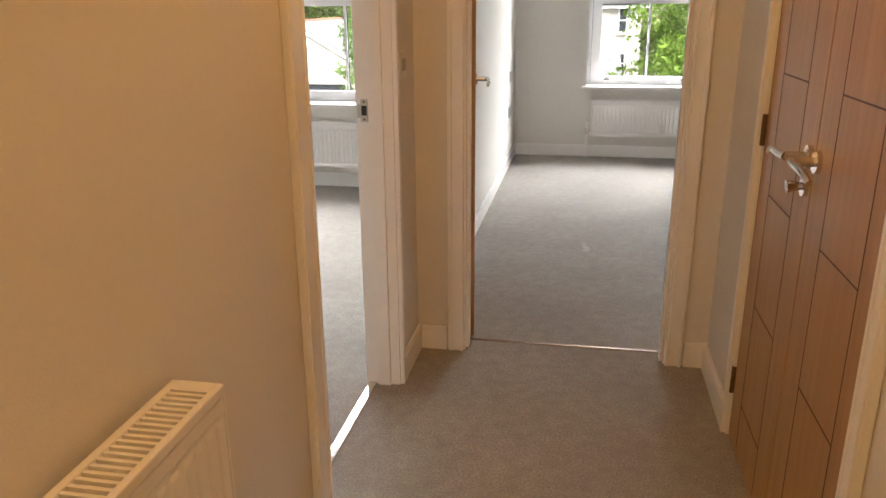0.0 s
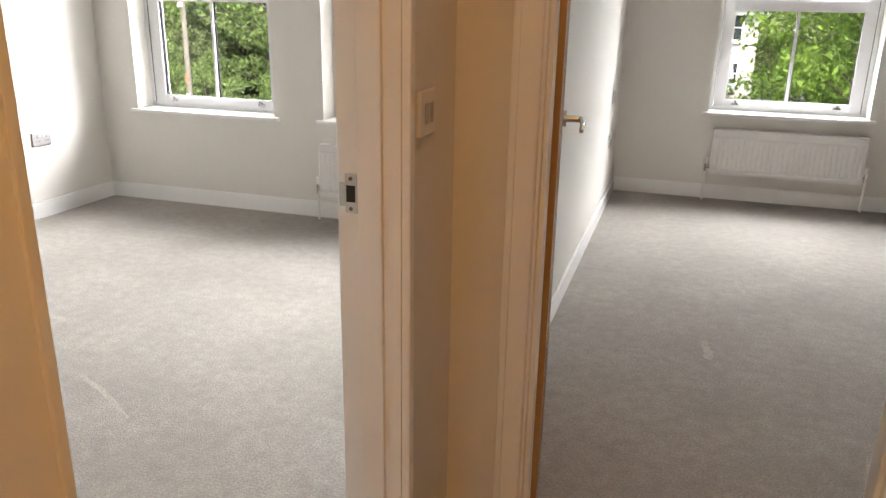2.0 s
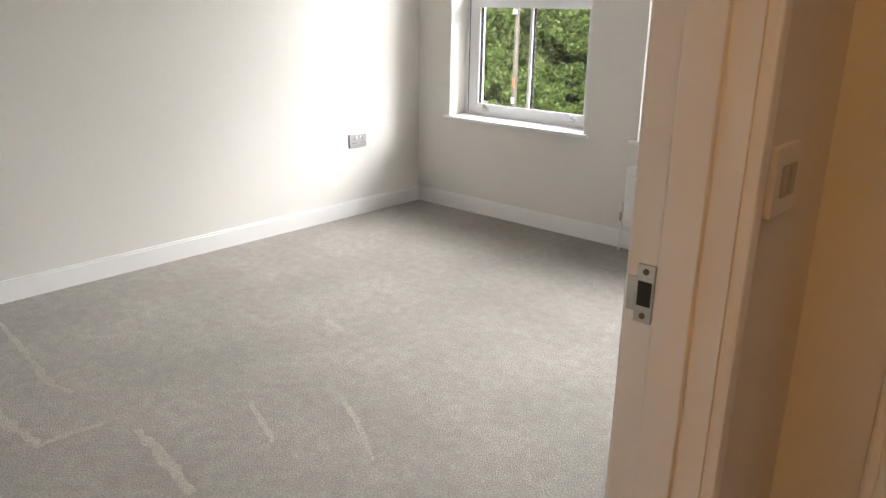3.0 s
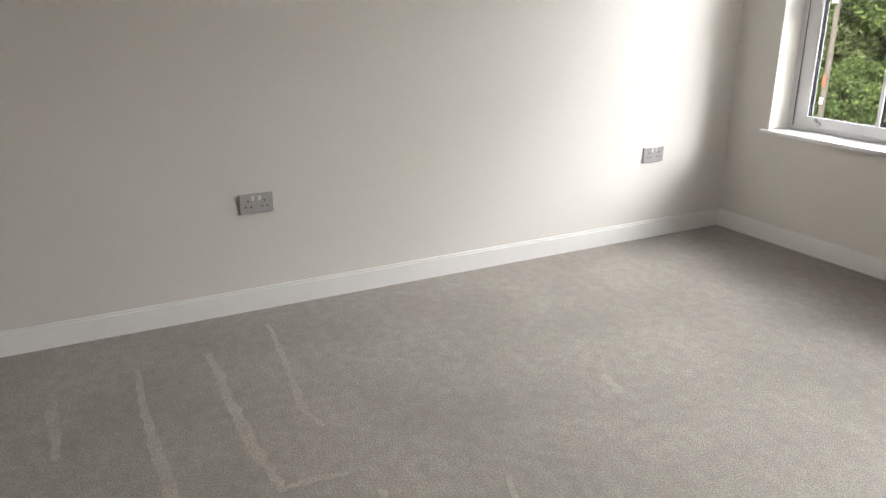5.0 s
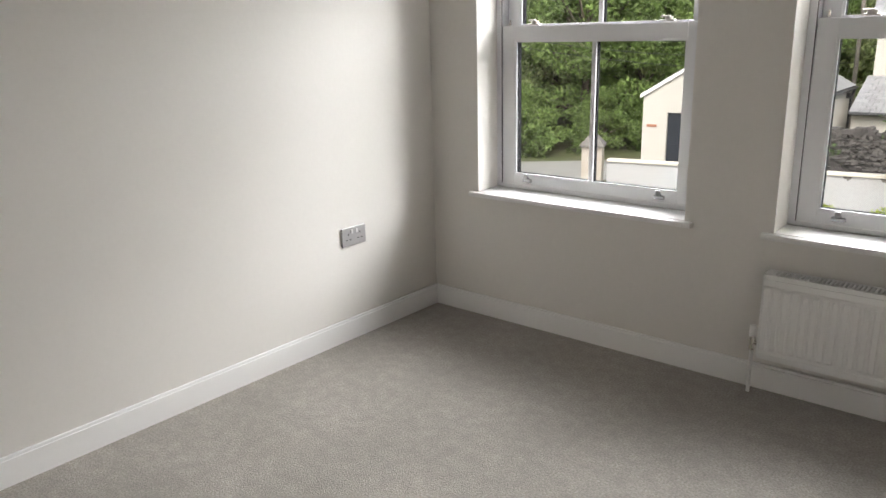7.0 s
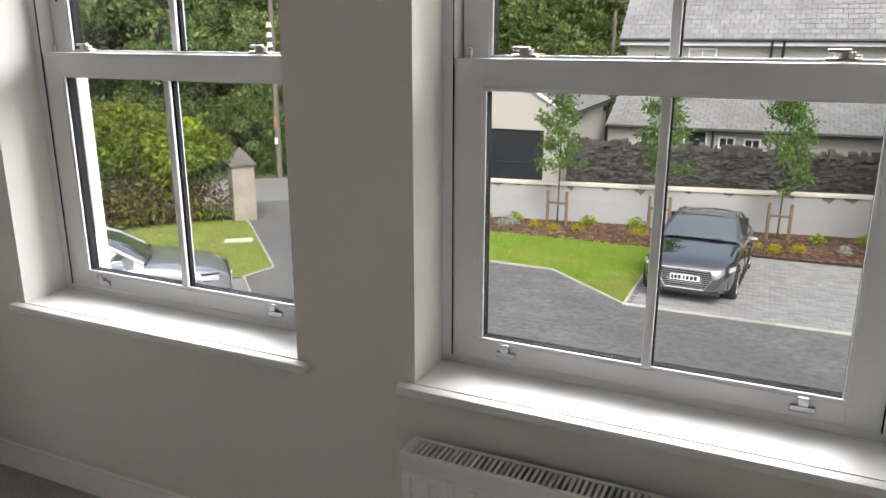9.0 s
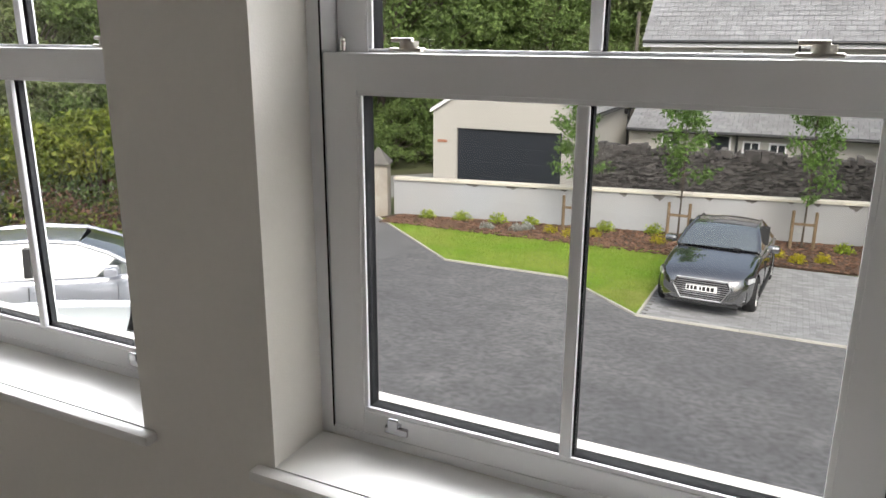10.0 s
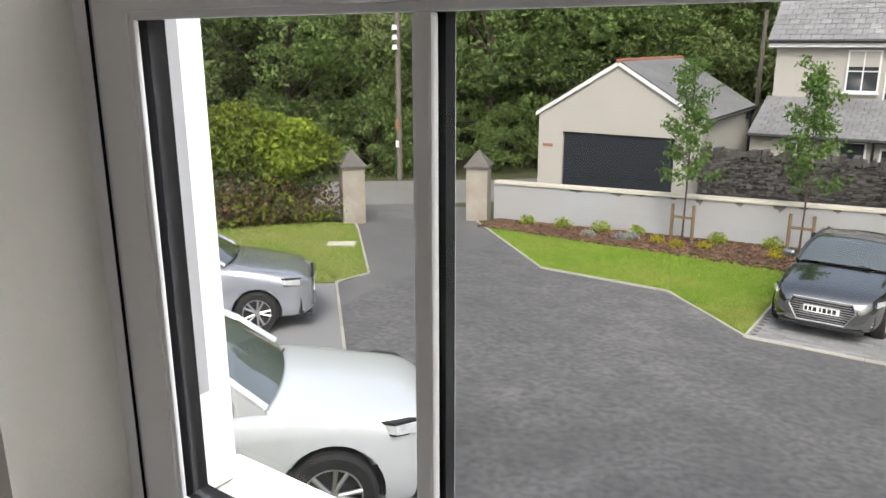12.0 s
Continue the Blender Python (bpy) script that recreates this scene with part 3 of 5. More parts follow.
# ---- windows ----
def sash_window(name, m):
    """Vertically sliding sash window; x across the opening, y outwards from the wall face, z from the sill top."""
    W, H = WIN_W, HEAD_Z - SILL_Z
    wd = thing(name, m, "white vertically sliding sash window with central glazing bars", "window", kind="structure")
    fr = part("window_frame", boxed(0.0005, 0.028, 0.158, WALL_T - 0.002, 0.004, H - 0.001), UPVC, wd)
    part("jamb", boxed(W - 0.028, W - 0.0005, 0.158, WALL_T - 0.002, 0.004, H - 0.001), UPVC, fr)
    part("head", boxed(0.028, W - 0.028, 0.158, WALL_T - 0.002, H - 0.05, H - 0.001), UPVC, fr)
    part("bottom_member", boxed(0.028, W - 0.028, 0.160, 0.262, 0.001, 0.022, bevel=0.002), UPVC, fr)
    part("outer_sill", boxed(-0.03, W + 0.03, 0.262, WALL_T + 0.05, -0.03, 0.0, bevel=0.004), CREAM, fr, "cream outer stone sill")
    for x0, x1 in ((0.028, 0.031), (W - 0.031, W - 0.028)):
        part("sash_track", boxed(x0, x1, 0.243, 0.283, 0.17, H - 0.05), TRACK, fr, "grey recessed sash track")
        part("sash_groove", boxed(x0 - 0.0015, x1 - 0.0012, 0.1585, 0.1625, 0.02, H - 0.05), RUBBER, fr)

    def sash(label, y0, z0, z1, bottom, top, stile):
        s = part("sash", boxed(0.032, 0.032 + stile, y0, y0 + 0.045, z0, z1, bevel=0.002), UPVC, wd, label)
        part("stile", boxed(W - 0.032 - stile, W - 0.032, y0, y0 + 0.045, z0, z1, bevel=0.002), UPVC, s)
        gx0, gx1, gz0, gz1 = 0.032 + stile, W - 0.032 - stile, z0 + bottom, z1 - top
        part("rail", boxed(gx0, gx1, y0, y0 + 0.045, z0, gz0, bevel=0.002), UPVC, s)
        part("rail", boxed(gx0, gx1, y0 - 0.003, y0 + 0.045, gz1, z1, bevel=0.002), UPVC, s)
        bm = bmesh.new()
        e = 0.007
        for x0, x1, za, zb in ((gx0, gx0 + e, gz0, gz1), (gx1 - e, gx1, gz0, gz1), (gx0 + e, gx1 - e, gz0, gz0 + e), (gx0 + e, gx1 - e, gz1 - e, gz1)):
            box(bm, x0, x1, y0 + 0.010, y0 + 0.0455, za, zb)
        part("gasket", bm, RUBBER, s, "black glazing gasket")
        bm = bmesh.new()
        e2 = 0.009
        for x0, x1, za, zb in ((gx0 - 0.001, gx0 + e2, gz0 + e2, gz1 - e2), (gx1 - e2, gx1 + 0.001, gz0 + e2, gz1 - e2), (gx0, gx1, gz0 - 0.001, gz0 + e2), (gx0, gx1, gz1 - e2, gz1 + 0.001)):
            box(bm, x0, x1, y0 + 0.002, y0 + 0.009, za, zb, bevel=0.002)
        part("glazing_bead", bm, UPVC, s)
        c = W / 2
        bm = boxed(c - 0.011, c + 0.011, y0 - 0.002, y0 + 0.0100, gz0 + 0.009, gz1 - 0.009, bevel=0.004)
        box(bm, c - 0.009, c + 0.009, y0 + 0.032, y0 + 0.040, gz0 + 0.009, gz1 - 0.009, bevel=0.004)
        part("glazing_bar", bm, UPVC, s)
        part("spacer_bar", boxed(c - 0.0130, c + 0.0130, y0 + 0.0165, y0 + 0.0315, gz0 + 0.009, gz1 - 0.009), RUBBER, s, "black spacer bar inside the glazing")
        for x0, x1 in ((gx0 + 0.003, c), (c, gx1 - 0.003)):
            bmp = bmesh.new()
            vs = [bmp.verts.new(p) for p in ((x0, y0 + 0.0155, gz0 + 0.003), (x1, y0 + 0.0155, gz0 + 0.003), (x1, y0 + 0.0155, gz1 - 0.003), (x0, y0 + 0.0155, gz1 - 0.003))]
            bmp.faces.new(vs)
            p = part("pane", bmp, GLASS, s, "clear glass pane")
            p.visible_shadow = False
        return s

    low = sash("lower sash with metal lifts", 0.163, 0.020, 0.779, 0.050, 0.066, 0.071)
    sash("upper sash", 0.212, 0.732, H - 0.052, 0.045, 0.05, 0.066)
    for lx in (0.180, W - 0.187):
        bm = boxed(lx - 0.026, lx + 0.026, 0.155, 0.164, 0.036, 0.054, bevel=0.0042)
        box(bm, lx - 0.011, lx + 0.011, 0.146, 0.163, 0.056, 0.062, bevel=0.002)
        box(bm, lx - 0.011, lx + 0.011, 0.142, 0.149, 0.056, 0.078, bevel=0.003)
        lift = part("sash_lift", bm, LIFT, low, "chrome hook sash lift")
    for lx in (0.2, W - 0.2):
        bm = boxed(lx - 0.032, lx + 0.032, 0.168, 0.192, 0.782, 0.789, bevel=0.003)
        cyl(bm, pose(lx + 0.004, 0.18, 0.794), 0.017, 0.012, 20)
        box(bm, lx - 0.03, lx + 0.012, 0.172, 0.184, 0.798, 0.806, bevel=0.003)
        part("sash_fastener", bm, STEEL, low, "metal cam sash fastener", True)
    bm = cyl(bmesh.new(), pose(0.062, 0.185, 0.79), 0.006, 0.016, 10)
    bmesh.ops.create_uvsphere(bm, u_segments=10, v_segments=6, radius=0.006, matrix=pose(0.062, 0.185, 0.802))
    part("travel_stop", bm, CHROME, low, smooth=True)
    part("spring_catch", boxed(0.060, 0.068, 0.2105, 0.2125, 0.93, 0.96), HOLE, wd)
    return wd


w1 = sash_window("window_1", pose(W1X, AY1, SILL_Z))
w2 = copy_thing(w1, pose(W2X, AY1, SILL_Z))
w2.name = "window_2"
w3 = copy_thing(w1, pose(W3X, BY1, SILL_Z))
w3.name = "window_3"
for wx, wy, nm in ((W1X, AY1, "window_sill_1"), (W2X, AY1, "window_sill_2"), (W3X, BY1, "window_sill_3")):
    bm = boxed(wx, wx + WIN_W, wy - 0.001, wy + 0.16, SILL_Z - 0.024, SILL_Z)
    box(bm, wx - 0.04, wx + WIN_W + 0.04, wy - 0.034, wy - 0.0012, SILL_Z - 0.0245, SILL_Z - 0.0002, bevel=0.008)
    setting(nm, bm, SILL, "white painted window board with rounded nosing", "window sill", True)


# ---- radiators ----
def radiator(m, length, height, label):
    """Double panel radiator; x along the wall, y = 0 front face to 0.1 at the wall, z from its bottom."""
    r = thing("radiator", m, label, "radiator")
    n = int(length / 0.034)
    for y in (0.0, 0.062):
        pitch = (length - 0.008) / n
        xs, deep = [0.004], [0]
        for i in range(n):
            xs += [0.004 + (i + u) * pitch for u in (0.14, 0.26, 0.74, 0.86)]
            deep += [0, 1, 1, 0]
        xs.append(length - 0.004)
        deep.append(0)
        levels = ((0.0, 0.7, 0), (0.022, 0.7, 0), (0.027, 0, 0), (0.036, 0, 0), (0.044, 0, 1), (height - 0.064, 0, 1), (height - 0.056, 0, 0), (height - 0.048, 0, 0), (height - 0.043, 0.7, 0), (height - 0.02, 0.7, 0))
        bm = bmesh.new()
        grid = [[bm.verts.new((x, y + 0.0065 - 0.003 * max(flat_out, d * rib), z)) for x, d in zip(xs, deep)] for z, flat_out, rib in levels]
        for a, b in zip(grid, grid[1:]):
            for i in range(len(xs) - 1):
                bm.faces.new((a[i], a[i + 1], b[i + 1], b[i]))
        bmesh.ops.recalc_face_normals(bm, faces=bm.faces)
        bmesh.ops.solidify(bm, geom=bm.faces[:], thickness=0.0015)
        part("panel", bm, ENAMEL, r)
    part("side_cover", boxed(0, 0.004, 0.002, 0.086, 0.01, height - 0.004, bevel=0.001), ENAMEL, r)
    part("side_cover", boxed(length - 0.004, length, 0.002, 0.086, 0.01, height - 0.004, bevel=0.001), ENAMEL, r)
    bm = boxed(0, length, 0.001, 0.014, height - 0.019, height, bevel=0.003)
    box(bm, 0, length, 0.074, 0.087, height - 0.019, height, bevel=0.003)
    box(bm, 0, 0.03, 0.014, 0.074, height - 0.006, height - 0.001)
    box(bm, length - 0.03, length, 0.014, 0.074, height - 0.006, height - 0.001)
    top = part("top_grille", bm, ENAMEL, r, "slotted white top grille")
    n = int((length - 0.06) / 0.0145)
    bm = bmesh.new()
    for i in range(n):
        x = 0.03 + (i + 0.2) * (length - 0.06) / n
        box(bm, x, x + 0.0065, 0.014, 0.074, height - 0.008, height - 0.002)
    part("slat", bm, ENAMEL, top)
    # one solid block for the fins; its dark grey holds the shade between panels
    part("convector", boxed(0.03, length - 0.03, 0.016, 0.06, 0.03, height - 0.03), GRILLE, r, "plain block for the convector fins, shade put into its dark grey")
    for x, s in ((-0.028, 1), (length + 0.028, -1)):
        v = part("valve", tube(bmesh.new(), [(x, 0.04, 0.015), (x, 0.04, 0.075)], 0.011, 12), CHROME, r, "chrome radiator valve", True)
        part("tail", tube(bmesh.new(), [(x, 0.04, 0.045), (x + s * 0.03, 0.04, 0.045)], 0.008, 10), CHROME, v, smooth=True)
        part("cap", cyl(bmesh.new(), pose(x, 0.04, 0.092), 0.013, 0.045, 14), TRIM, v, "white valve cap", True)
        part("pipe", tube(bmesh.new(), [(x, 0.04, -m.translation.z), (x, 0.04, 0.016)], 0.0075, 10), TRIM, r, "thin white supply pipe", True)
    for x in (0.12, length - 0.12):
        part("bracket", boxed(x, x + 0.03, 0.086, 0.104, 0.05, height - 0.06), ENAMEL, r)
    return r


radiator(pose(-1.394, AY1 - 0.105, 0.165), 1.02, 0.338, "white double panel radiator below the bedroom window")
radiator(pose(0.995, BY1 - 0.105, 0.2), 1.01, 0.325, "white double panel radiator below the far room window")
radiator(pose(HX0 + 0.105, 0.405, 0.2, 0, 0, 90), 1.14, 0.6, "white double panel radiator on the hall wall")


# ---- sockets and switch ----
def socket(m, label, kind="double"):
    """Wall plate; x across, y = 0 at the wall to -y front, z up from its centre."""
    w, h = (0.148, 0.088) if kind == "double" else (0.088, 0.088)
    s = thing("socket" if kind != "switch" else "light_switch", m, label, "socket" if kind != "switch" else "switch")
    part("plate", boxed(-w / 2, w / 2, -0.010, 0.0, -h / 2, h / 2, bevel=0.003), PLASTIC if kind != "switch" else PLASTIC_W, s)
    if kind == "double":
        for c in (-0.036, 0.036):
            for dx, dz, a, b in ((0, 0.012, 0.0035, 0.006), (-0.0115, -0.014, 0.006, 0.0032), (0.0115, -0.014, 0.006, 0.0032)):
                part("pin_hole", boxed(c + dx - a / 1.4, c + dx + a / 1.4, -0.0108, -0.0098, dz - b / 1.4, dz + b / 1.4), HOLE, s)
            part("rocker", boxed(c * 0.42 - 0.0065, c * 0.42 + 0.0065, -0.0135, -0.0098, 0.014, 0.034, bevel=0.0015), PLASTIC_W, s, "white rocker switch")
    elif kind == "switch":
        for c in (-0.014, 0.014):
            part("rocker", boxed(c - 0.009, c + 0.009, -0.0135, -0.0098, -0.02, 0.02, bevel=0.0015), PLASTIC, s)
    return s


sk = socket(pose(AX0, 5.568, 0.498, 0, 0, 90), "brushed grey double power socket on the wall")
copy_thing(sk, pose(AX0, 3.277, 0.497, 0, 0, 90))
copy_thing(sk, pose(BX0, 7.19, 0.46, 0, 0, 90))
socket(pose(BX0, 7.20, 0.757, 0, 0, 90), "brushed grey single data outlet on the wall", "single")
socket(pose(HX0, 3.181, 1.154, 0, 0, 90), "white double light switch beside the doorway", "switch")

INDOORS = set(scene.objects)

# ---- outside: ground that falls away from the house ----
SLOPE = 0.058
TILT = -math.degrees(math.atan(SLOPE))


def gz(y):
    """Height of the ground at y: it falls away from the house and levels out beyond the lane."""
    return -2.742 - SLOPE * (min(max(y, 6.0), 33.0) - 10.0)


def on_slope(bm):
    for v in bm.verts:
        v.co.z += gz(v.co.y)
    return bm


def flat(name, outline, lift, material, label, category):
    bm = slab(bmesh.new(), outline, -0.25, lift)
    return setting(name, on_slope(bm), material, label, category)


bm = bmesh.new()
rows = []
for y in (-400, -60, 6, 33, 60, 140, 400, 1500):
    rows.append([bm.verts.new((x, y, gz(y) + (0 if y < 120 else 0.02 * (y - 120)))) for x in (-900, -60, -30, -10, 10, 30, 60, 900)])
for a, b in zip(rows, rows[1:]):
    for i in range(len(a) - 1):
        bm.faces.new((a[i], a[i + 1], b[i + 1], b[i]))
setting("ground", bm, FIELD, "rough green ground beyond the drive", "ground")

flat("driveway", [(-13.5, 21.1), (-12.8, 20.4), (-9.7, 17.05), (-9.74, 16.12), (-7.27, 13.48), (-2.0, 7.8), (-2.0, 6.49), (0.03, 6.49), (0.03, 8.0), (12, 8.0), (12, 17.66), (-2.69, 17.70), (-4.51, 19.61), (-7.23, 19.70), (-11.05, 23.5), (-12.3, 25.4), (-13.9, 25.25), (-16.4, 22.05), (-15.3, 21.6)], 0.006, ASPHALT, "dark grey tarmac drive with faint tyre sweeps", "driveway")
NX, NY = -0.79, 0.61          # outwards through the gate
UX, UY = 0.61, 0.79           # along the lane


def lane_point(along, out):
    return (-12.1 + UX * along + NX * out, 22.0 + UY * along + NY * out)


bm = bmesh.new()
strip = [[bm.verts.new((*lane_point(a, o), gz(lane_point(a, o)[1]) + 0.003)) for o in (3.4, 5.2, 7.0, 8.8)] for a in range(-40, 62, 2)]
for p, q in zip(strip, strip[1:]):
    for k in range(3):
        bm.faces.new((p[k], p[k + 1], q[k + 1], q[k]))
bmesh.ops.recalc_face_normals(bm, faces=bm.faces)
setting("lane", bm, ROAD, "pale worn lane beyond the gateway", "road")
LAWN_R = [(-10.95, 23.4), (-7.23, 19.78), (-4.51, 19.69), (-2.69, 17.8), (-2.66, 23.2), (-6.0, 23.2), (-9.0, 23.1)]
LAWN_L = [(-9.7, 16.2), (-9.68, 17.07), (-12.8, 20.45), (-13.4, 20.9), (-15.8, 19.5), (-17.5, 16.5), (-16.0, 13.5), (-12.5, 13.2)]
flat("lawn", LAWN_R, 0.02, GRASS_G, "bright green mown lawn beside the drive", "lawn")
flat("lawn", LAWN_L, 0.02, GRASS_G, "mown lawn with a worn corner by the gateway", "lawn")


def wall_line(x):
    return 26.35 + 0.2 * x


flat("flower_bed", [(-10.95, 23.45), (-9.0, 23.1), (-6.0, 23.2), (-2.66, 23.2), (0.14, 23.1), (3.2, 23.4), (3.2, wall_line(3.2)), (-10.75, wall_line(-10.75))], 0.05, MULCH, "flower bed of dark bark mulch below the wall", "flower bed")
BAY_R = (-2.64, 3.2, 17.8, 23.05)
flat("parking_bay_bed", [(BAY_R[0], BAY_R[2]), (BAY_R[1], BAY_R[2]), (BAY_R[1], BAY_R[3]), (BAY_R[0], BAY_R[3])], 0.0, STONE_BED, "joints of the paved parking bay", "pavement")


def inside(p, poly):
    x, y = p
    hit = False
    for (x0, y0), (x1, y1) in zip(poly, poly[1:] + poly[:1]):
        if (y0 > y) != (y1 > y) and x < (x1 - x0) * (y - y0) / (y1 - y0) + x0:
            hit = not hit
    return hit


def grass(name, poly, count, seed, label, blades=BLADES):
    rng = np.random.default_rng(seed)
    xs, ys = [p[0] for p in poly], [p[1] for p in poly]
    pts = []
    while len(pts) < count:
        p = (rng.uniform(min(xs), max(xs)), rng.uniform(min(ys), max(ys)))
        if inside(p, poly):
            pts.append((p[0], p[1], gz(p[1]) + 0.02))
    c = np.array(pts)
    a = rng.uniform(0, 6.283, count)
    h = rng.uniform(0.010, 0.028, count)
    side = np.stack([np.cos(a), np.sin(a), np.zeros(count)], 1) * rng.uniform(0.004, 0.011, count)[:, None]
    lean = rng.normal(0, 0.012, (count, 3)) + np.stack([np.zeros(count), np.zeros(count), h], 1)
    ob = new(name, quads(name, np.stack([c - side, c + side, c + side * 0.3 + lean, c - side * 0.3 + lean], 1), blades))
    tagged(ob, label, "grass", "", "stuff")


grass("grass", LAWN_R, 90000, 3, "short bright green lawn grass")
grass("grass", LAWN_L, 60000, 4, "short lawn grass with yellowed patches", DRY_BLADES)

grass("grass", [(-2.74, 17.9), (-3.55, 18.8), (-3.2, 19.3), (-2.72, 19.0)], 9000, 9, "worn straw-coloured corner of the lawn", DRY_BLADES)

rng = np.random.default_rng(11)
lo, hi = [], []
while len(lo) < 5000:
    x = rng.uniform(-10.6, 3.1)
    y = rng.uniform(22.8, wall_line(x) - 0.1)
    if y > 23.1 or x < -2.8:
        s = rng.uniform(0.015, 0.05, 3) * (1, 0.7, 0.35)
        z = gz(y) + 0.05 + rng.uniform(0, 0.02)
        lo.append((x - s[0], y - s[1], z - s[2])), hi.append((x + s[0], y + s[1], z + s[2]))
tagged(new("bark_chip", boxes("bark_chip", lo, hi, CHIPS, 0.014, rng)), "loose brown bark chips on the bed", "bark chips", "", "stuff")


def edging(points, thick=0.05):
    """Concrete edging stones laid end to end, about 0.9 m each."""
    e = thing("kerb_edging", pose(0, 0, 0), "pale concrete edging kerb along the drive", "kerb", kind="structure")
    for (x0, y0), (x1, y1) in zip(points, points[1:]):
        L = math.hypot(x1 - x0, y1 - y0)
        n = max(1, round(L / 0.9))
        for i in range(n):
            a, b = Vector((x0, y0)).lerp((x1, y1), i / n), Vector((x0, y0)).lerp((x1, y1), (i + 1) / n)
            bm = boxed(0.004, (b - a).length - 0.004, -thick / 2, thick / 2, -0.1, 0.04, bevel=0.006)
            st = part("kerb_stone", bm, KERB, e)
            d = Vector((b.x - a.x, b.y - a.y, gz(b.y) - gz(a.y)))
            st.matrix_world = Matrix.Translation((a.x, a.y, gz(a.y))) @ pose(0, 0, 0, 0, 0, math.degrees(math.atan2(d.y, d.x))) @ pose(0, 0, 0, 0, -math.degrees(math.atan2(d.z, math.hypot(d.x, d.y))), 0)
    return e


edging([(-11.05, 23.5), (-7.23, 19.74), (-4.51, 19.65), (-2.67, 17.74), (3.2, 17.72)])
edging([(-2.66, 17.8), (-2.66, 23.0)])
edging([(-13.3, 20.95), (-12.8, 20.45), (-9.7, 17.05), (-9.74, 16.12), (-7.27, 13.48), (-4.2, 10.1)])
mh = thing("manhole_cover", pose(-11.9, 18.75, gz(18.75) + 0.02, TILT, 0, 35), "pale rectangular access cover set in the lawn", "manhole cover")
part("cover_frame", boxed(-0.34, 0.34, -0.24, 0.24, -0.05, 0.02, bevel=0.005), KERB, mh)
part("cover_plate", boxed(-0.30, 0.30, -0.20, 0.20, 0.02, 0.028, bevel=0.003), COPING, mh)


# ---- boundary wall and gate pillars ----
bw = thing("boundary_wall", pose(0, 0, 0), "low grey rendered boundary wall with pale coping", "wall")
ang = math.degrees(math.atan(0.2))
bm = bmesh.new()
slab(bm, [(-10.9, wall_line(-10.9)), (14, wall_line(14)), (14, wall_line(14) + 0.22), (-10.9, wall_line(-10.9) + 0.22)], 0, 1)
for v in bm.verts:
    v.co.z = gz(v.co.y) - 0.2 if v.co.z < 0.5 else -2.564 - 0.0072 * (v.co.x + 5)
part("wall_body", bm, RENDER_G, bw)
x = -10.9
rng = np.random.default_rng(5)
while x < 14:
    L = 0.9
    bm = boxed(0.003, L * 1.0198 - 0.003, -0.05, 0.27, 0, 0.075, bevel=0.012)
    st = part("coping_stone", bm, COPING, bw)
    st.matrix_world = pose(x, wall_line(x), -2.564 - 0.0072 * (x + 5), 0, 0.40, ang)
    x += L
rng = np.random.default_rng(8)
bm = bmesh.new()
for x in np.arange(-8.5, 3, 0.8):
    x = x + rng.uniform(-0.3, 0.3)
    w, h = rng.uniform(0.08, 0.22), rng.uniform(0.04, 0.2)
    p = [(x + dx, wall_line(x + dx) - 0.003, -2.569 - 0.0072 * (x + 5) + dz) for dx, dz in ((-w, 0), (-w * 0.7, -h * 0.5), (-w * 0.15, -h * 0.6), (0, -h), (w * 0.5, -h * 0.55), (w, 0))]
    bm.faces.new([bm.verts.new(q) for q in p])
part("damp_patch", bm, CAPSTONE, bw, "dark damp runs below the coping")


def pillar(x, y, turn):
    p = thing("gate_pillar", pose(x, y, gz(y) - 0.05, 0, 0, turn), "weather-stained rendered gate pillar with pyramid cap", "pillar", "gate pillars")
    part("shaft", boxed(-0.30, 0.30, -0.30, 0.30, 0, 1.56, bevel=0.015), PILLAR, p)
    bm = boxed(-0.36, 0.36, -0.36, 0.36, 1.56, 1.63, bevel=0.01)
    part("cap_slab", bm, CAPSTONE, p)
    part("cap", cyl(bmesh.new(), pose(0, 0, 1.83, 0, 0, 45), 0.48, 0.40, 4, 0.03), CAPSTONE, p, "grey pyramid capstone")
    return p


pillar(-11.22, 23.85, 20)
pillar(-13.6, 21.2, 50)

# ---- fieldstone wall of the neighbouring plot ----
sw = thing("stone_wall", pose(0, 0, 0.545), "dark uneven dry fieldstone wall", "wall")
SWY = 28.2
part("wall_core", boxed(-6.3, 14, SWY + 0.05, SWY + 0.4, gz(SWY) - 0.745, -2.45), STONE_BED, sw)
rng = np.random.default_rng(21)
lo, hi = [], []
z = gz(SWY) - 0.545
while z < -2.35:
    h = rng.uniform(0.05, 0.095)
    x = -6.35
    while x < 14:
        w = rng.uniform(0.07, 0.22)
        top = z + h + (rng.uniform(-0.06, 0.16) if z + h > -2.45 else 0)
        lo.append((x, SWY - rng.uniform(0, 0.06), z)), hi.append((x + w - 0.012, SWY + 0.42, top - 0.012))
        x += w
    z += h
st = new("stone", boxes("stone", lo, hi, STONE, 0.022, rng))
st.parent = sw
tagged(st, "dark irregular field stones", "", "", "stuff")


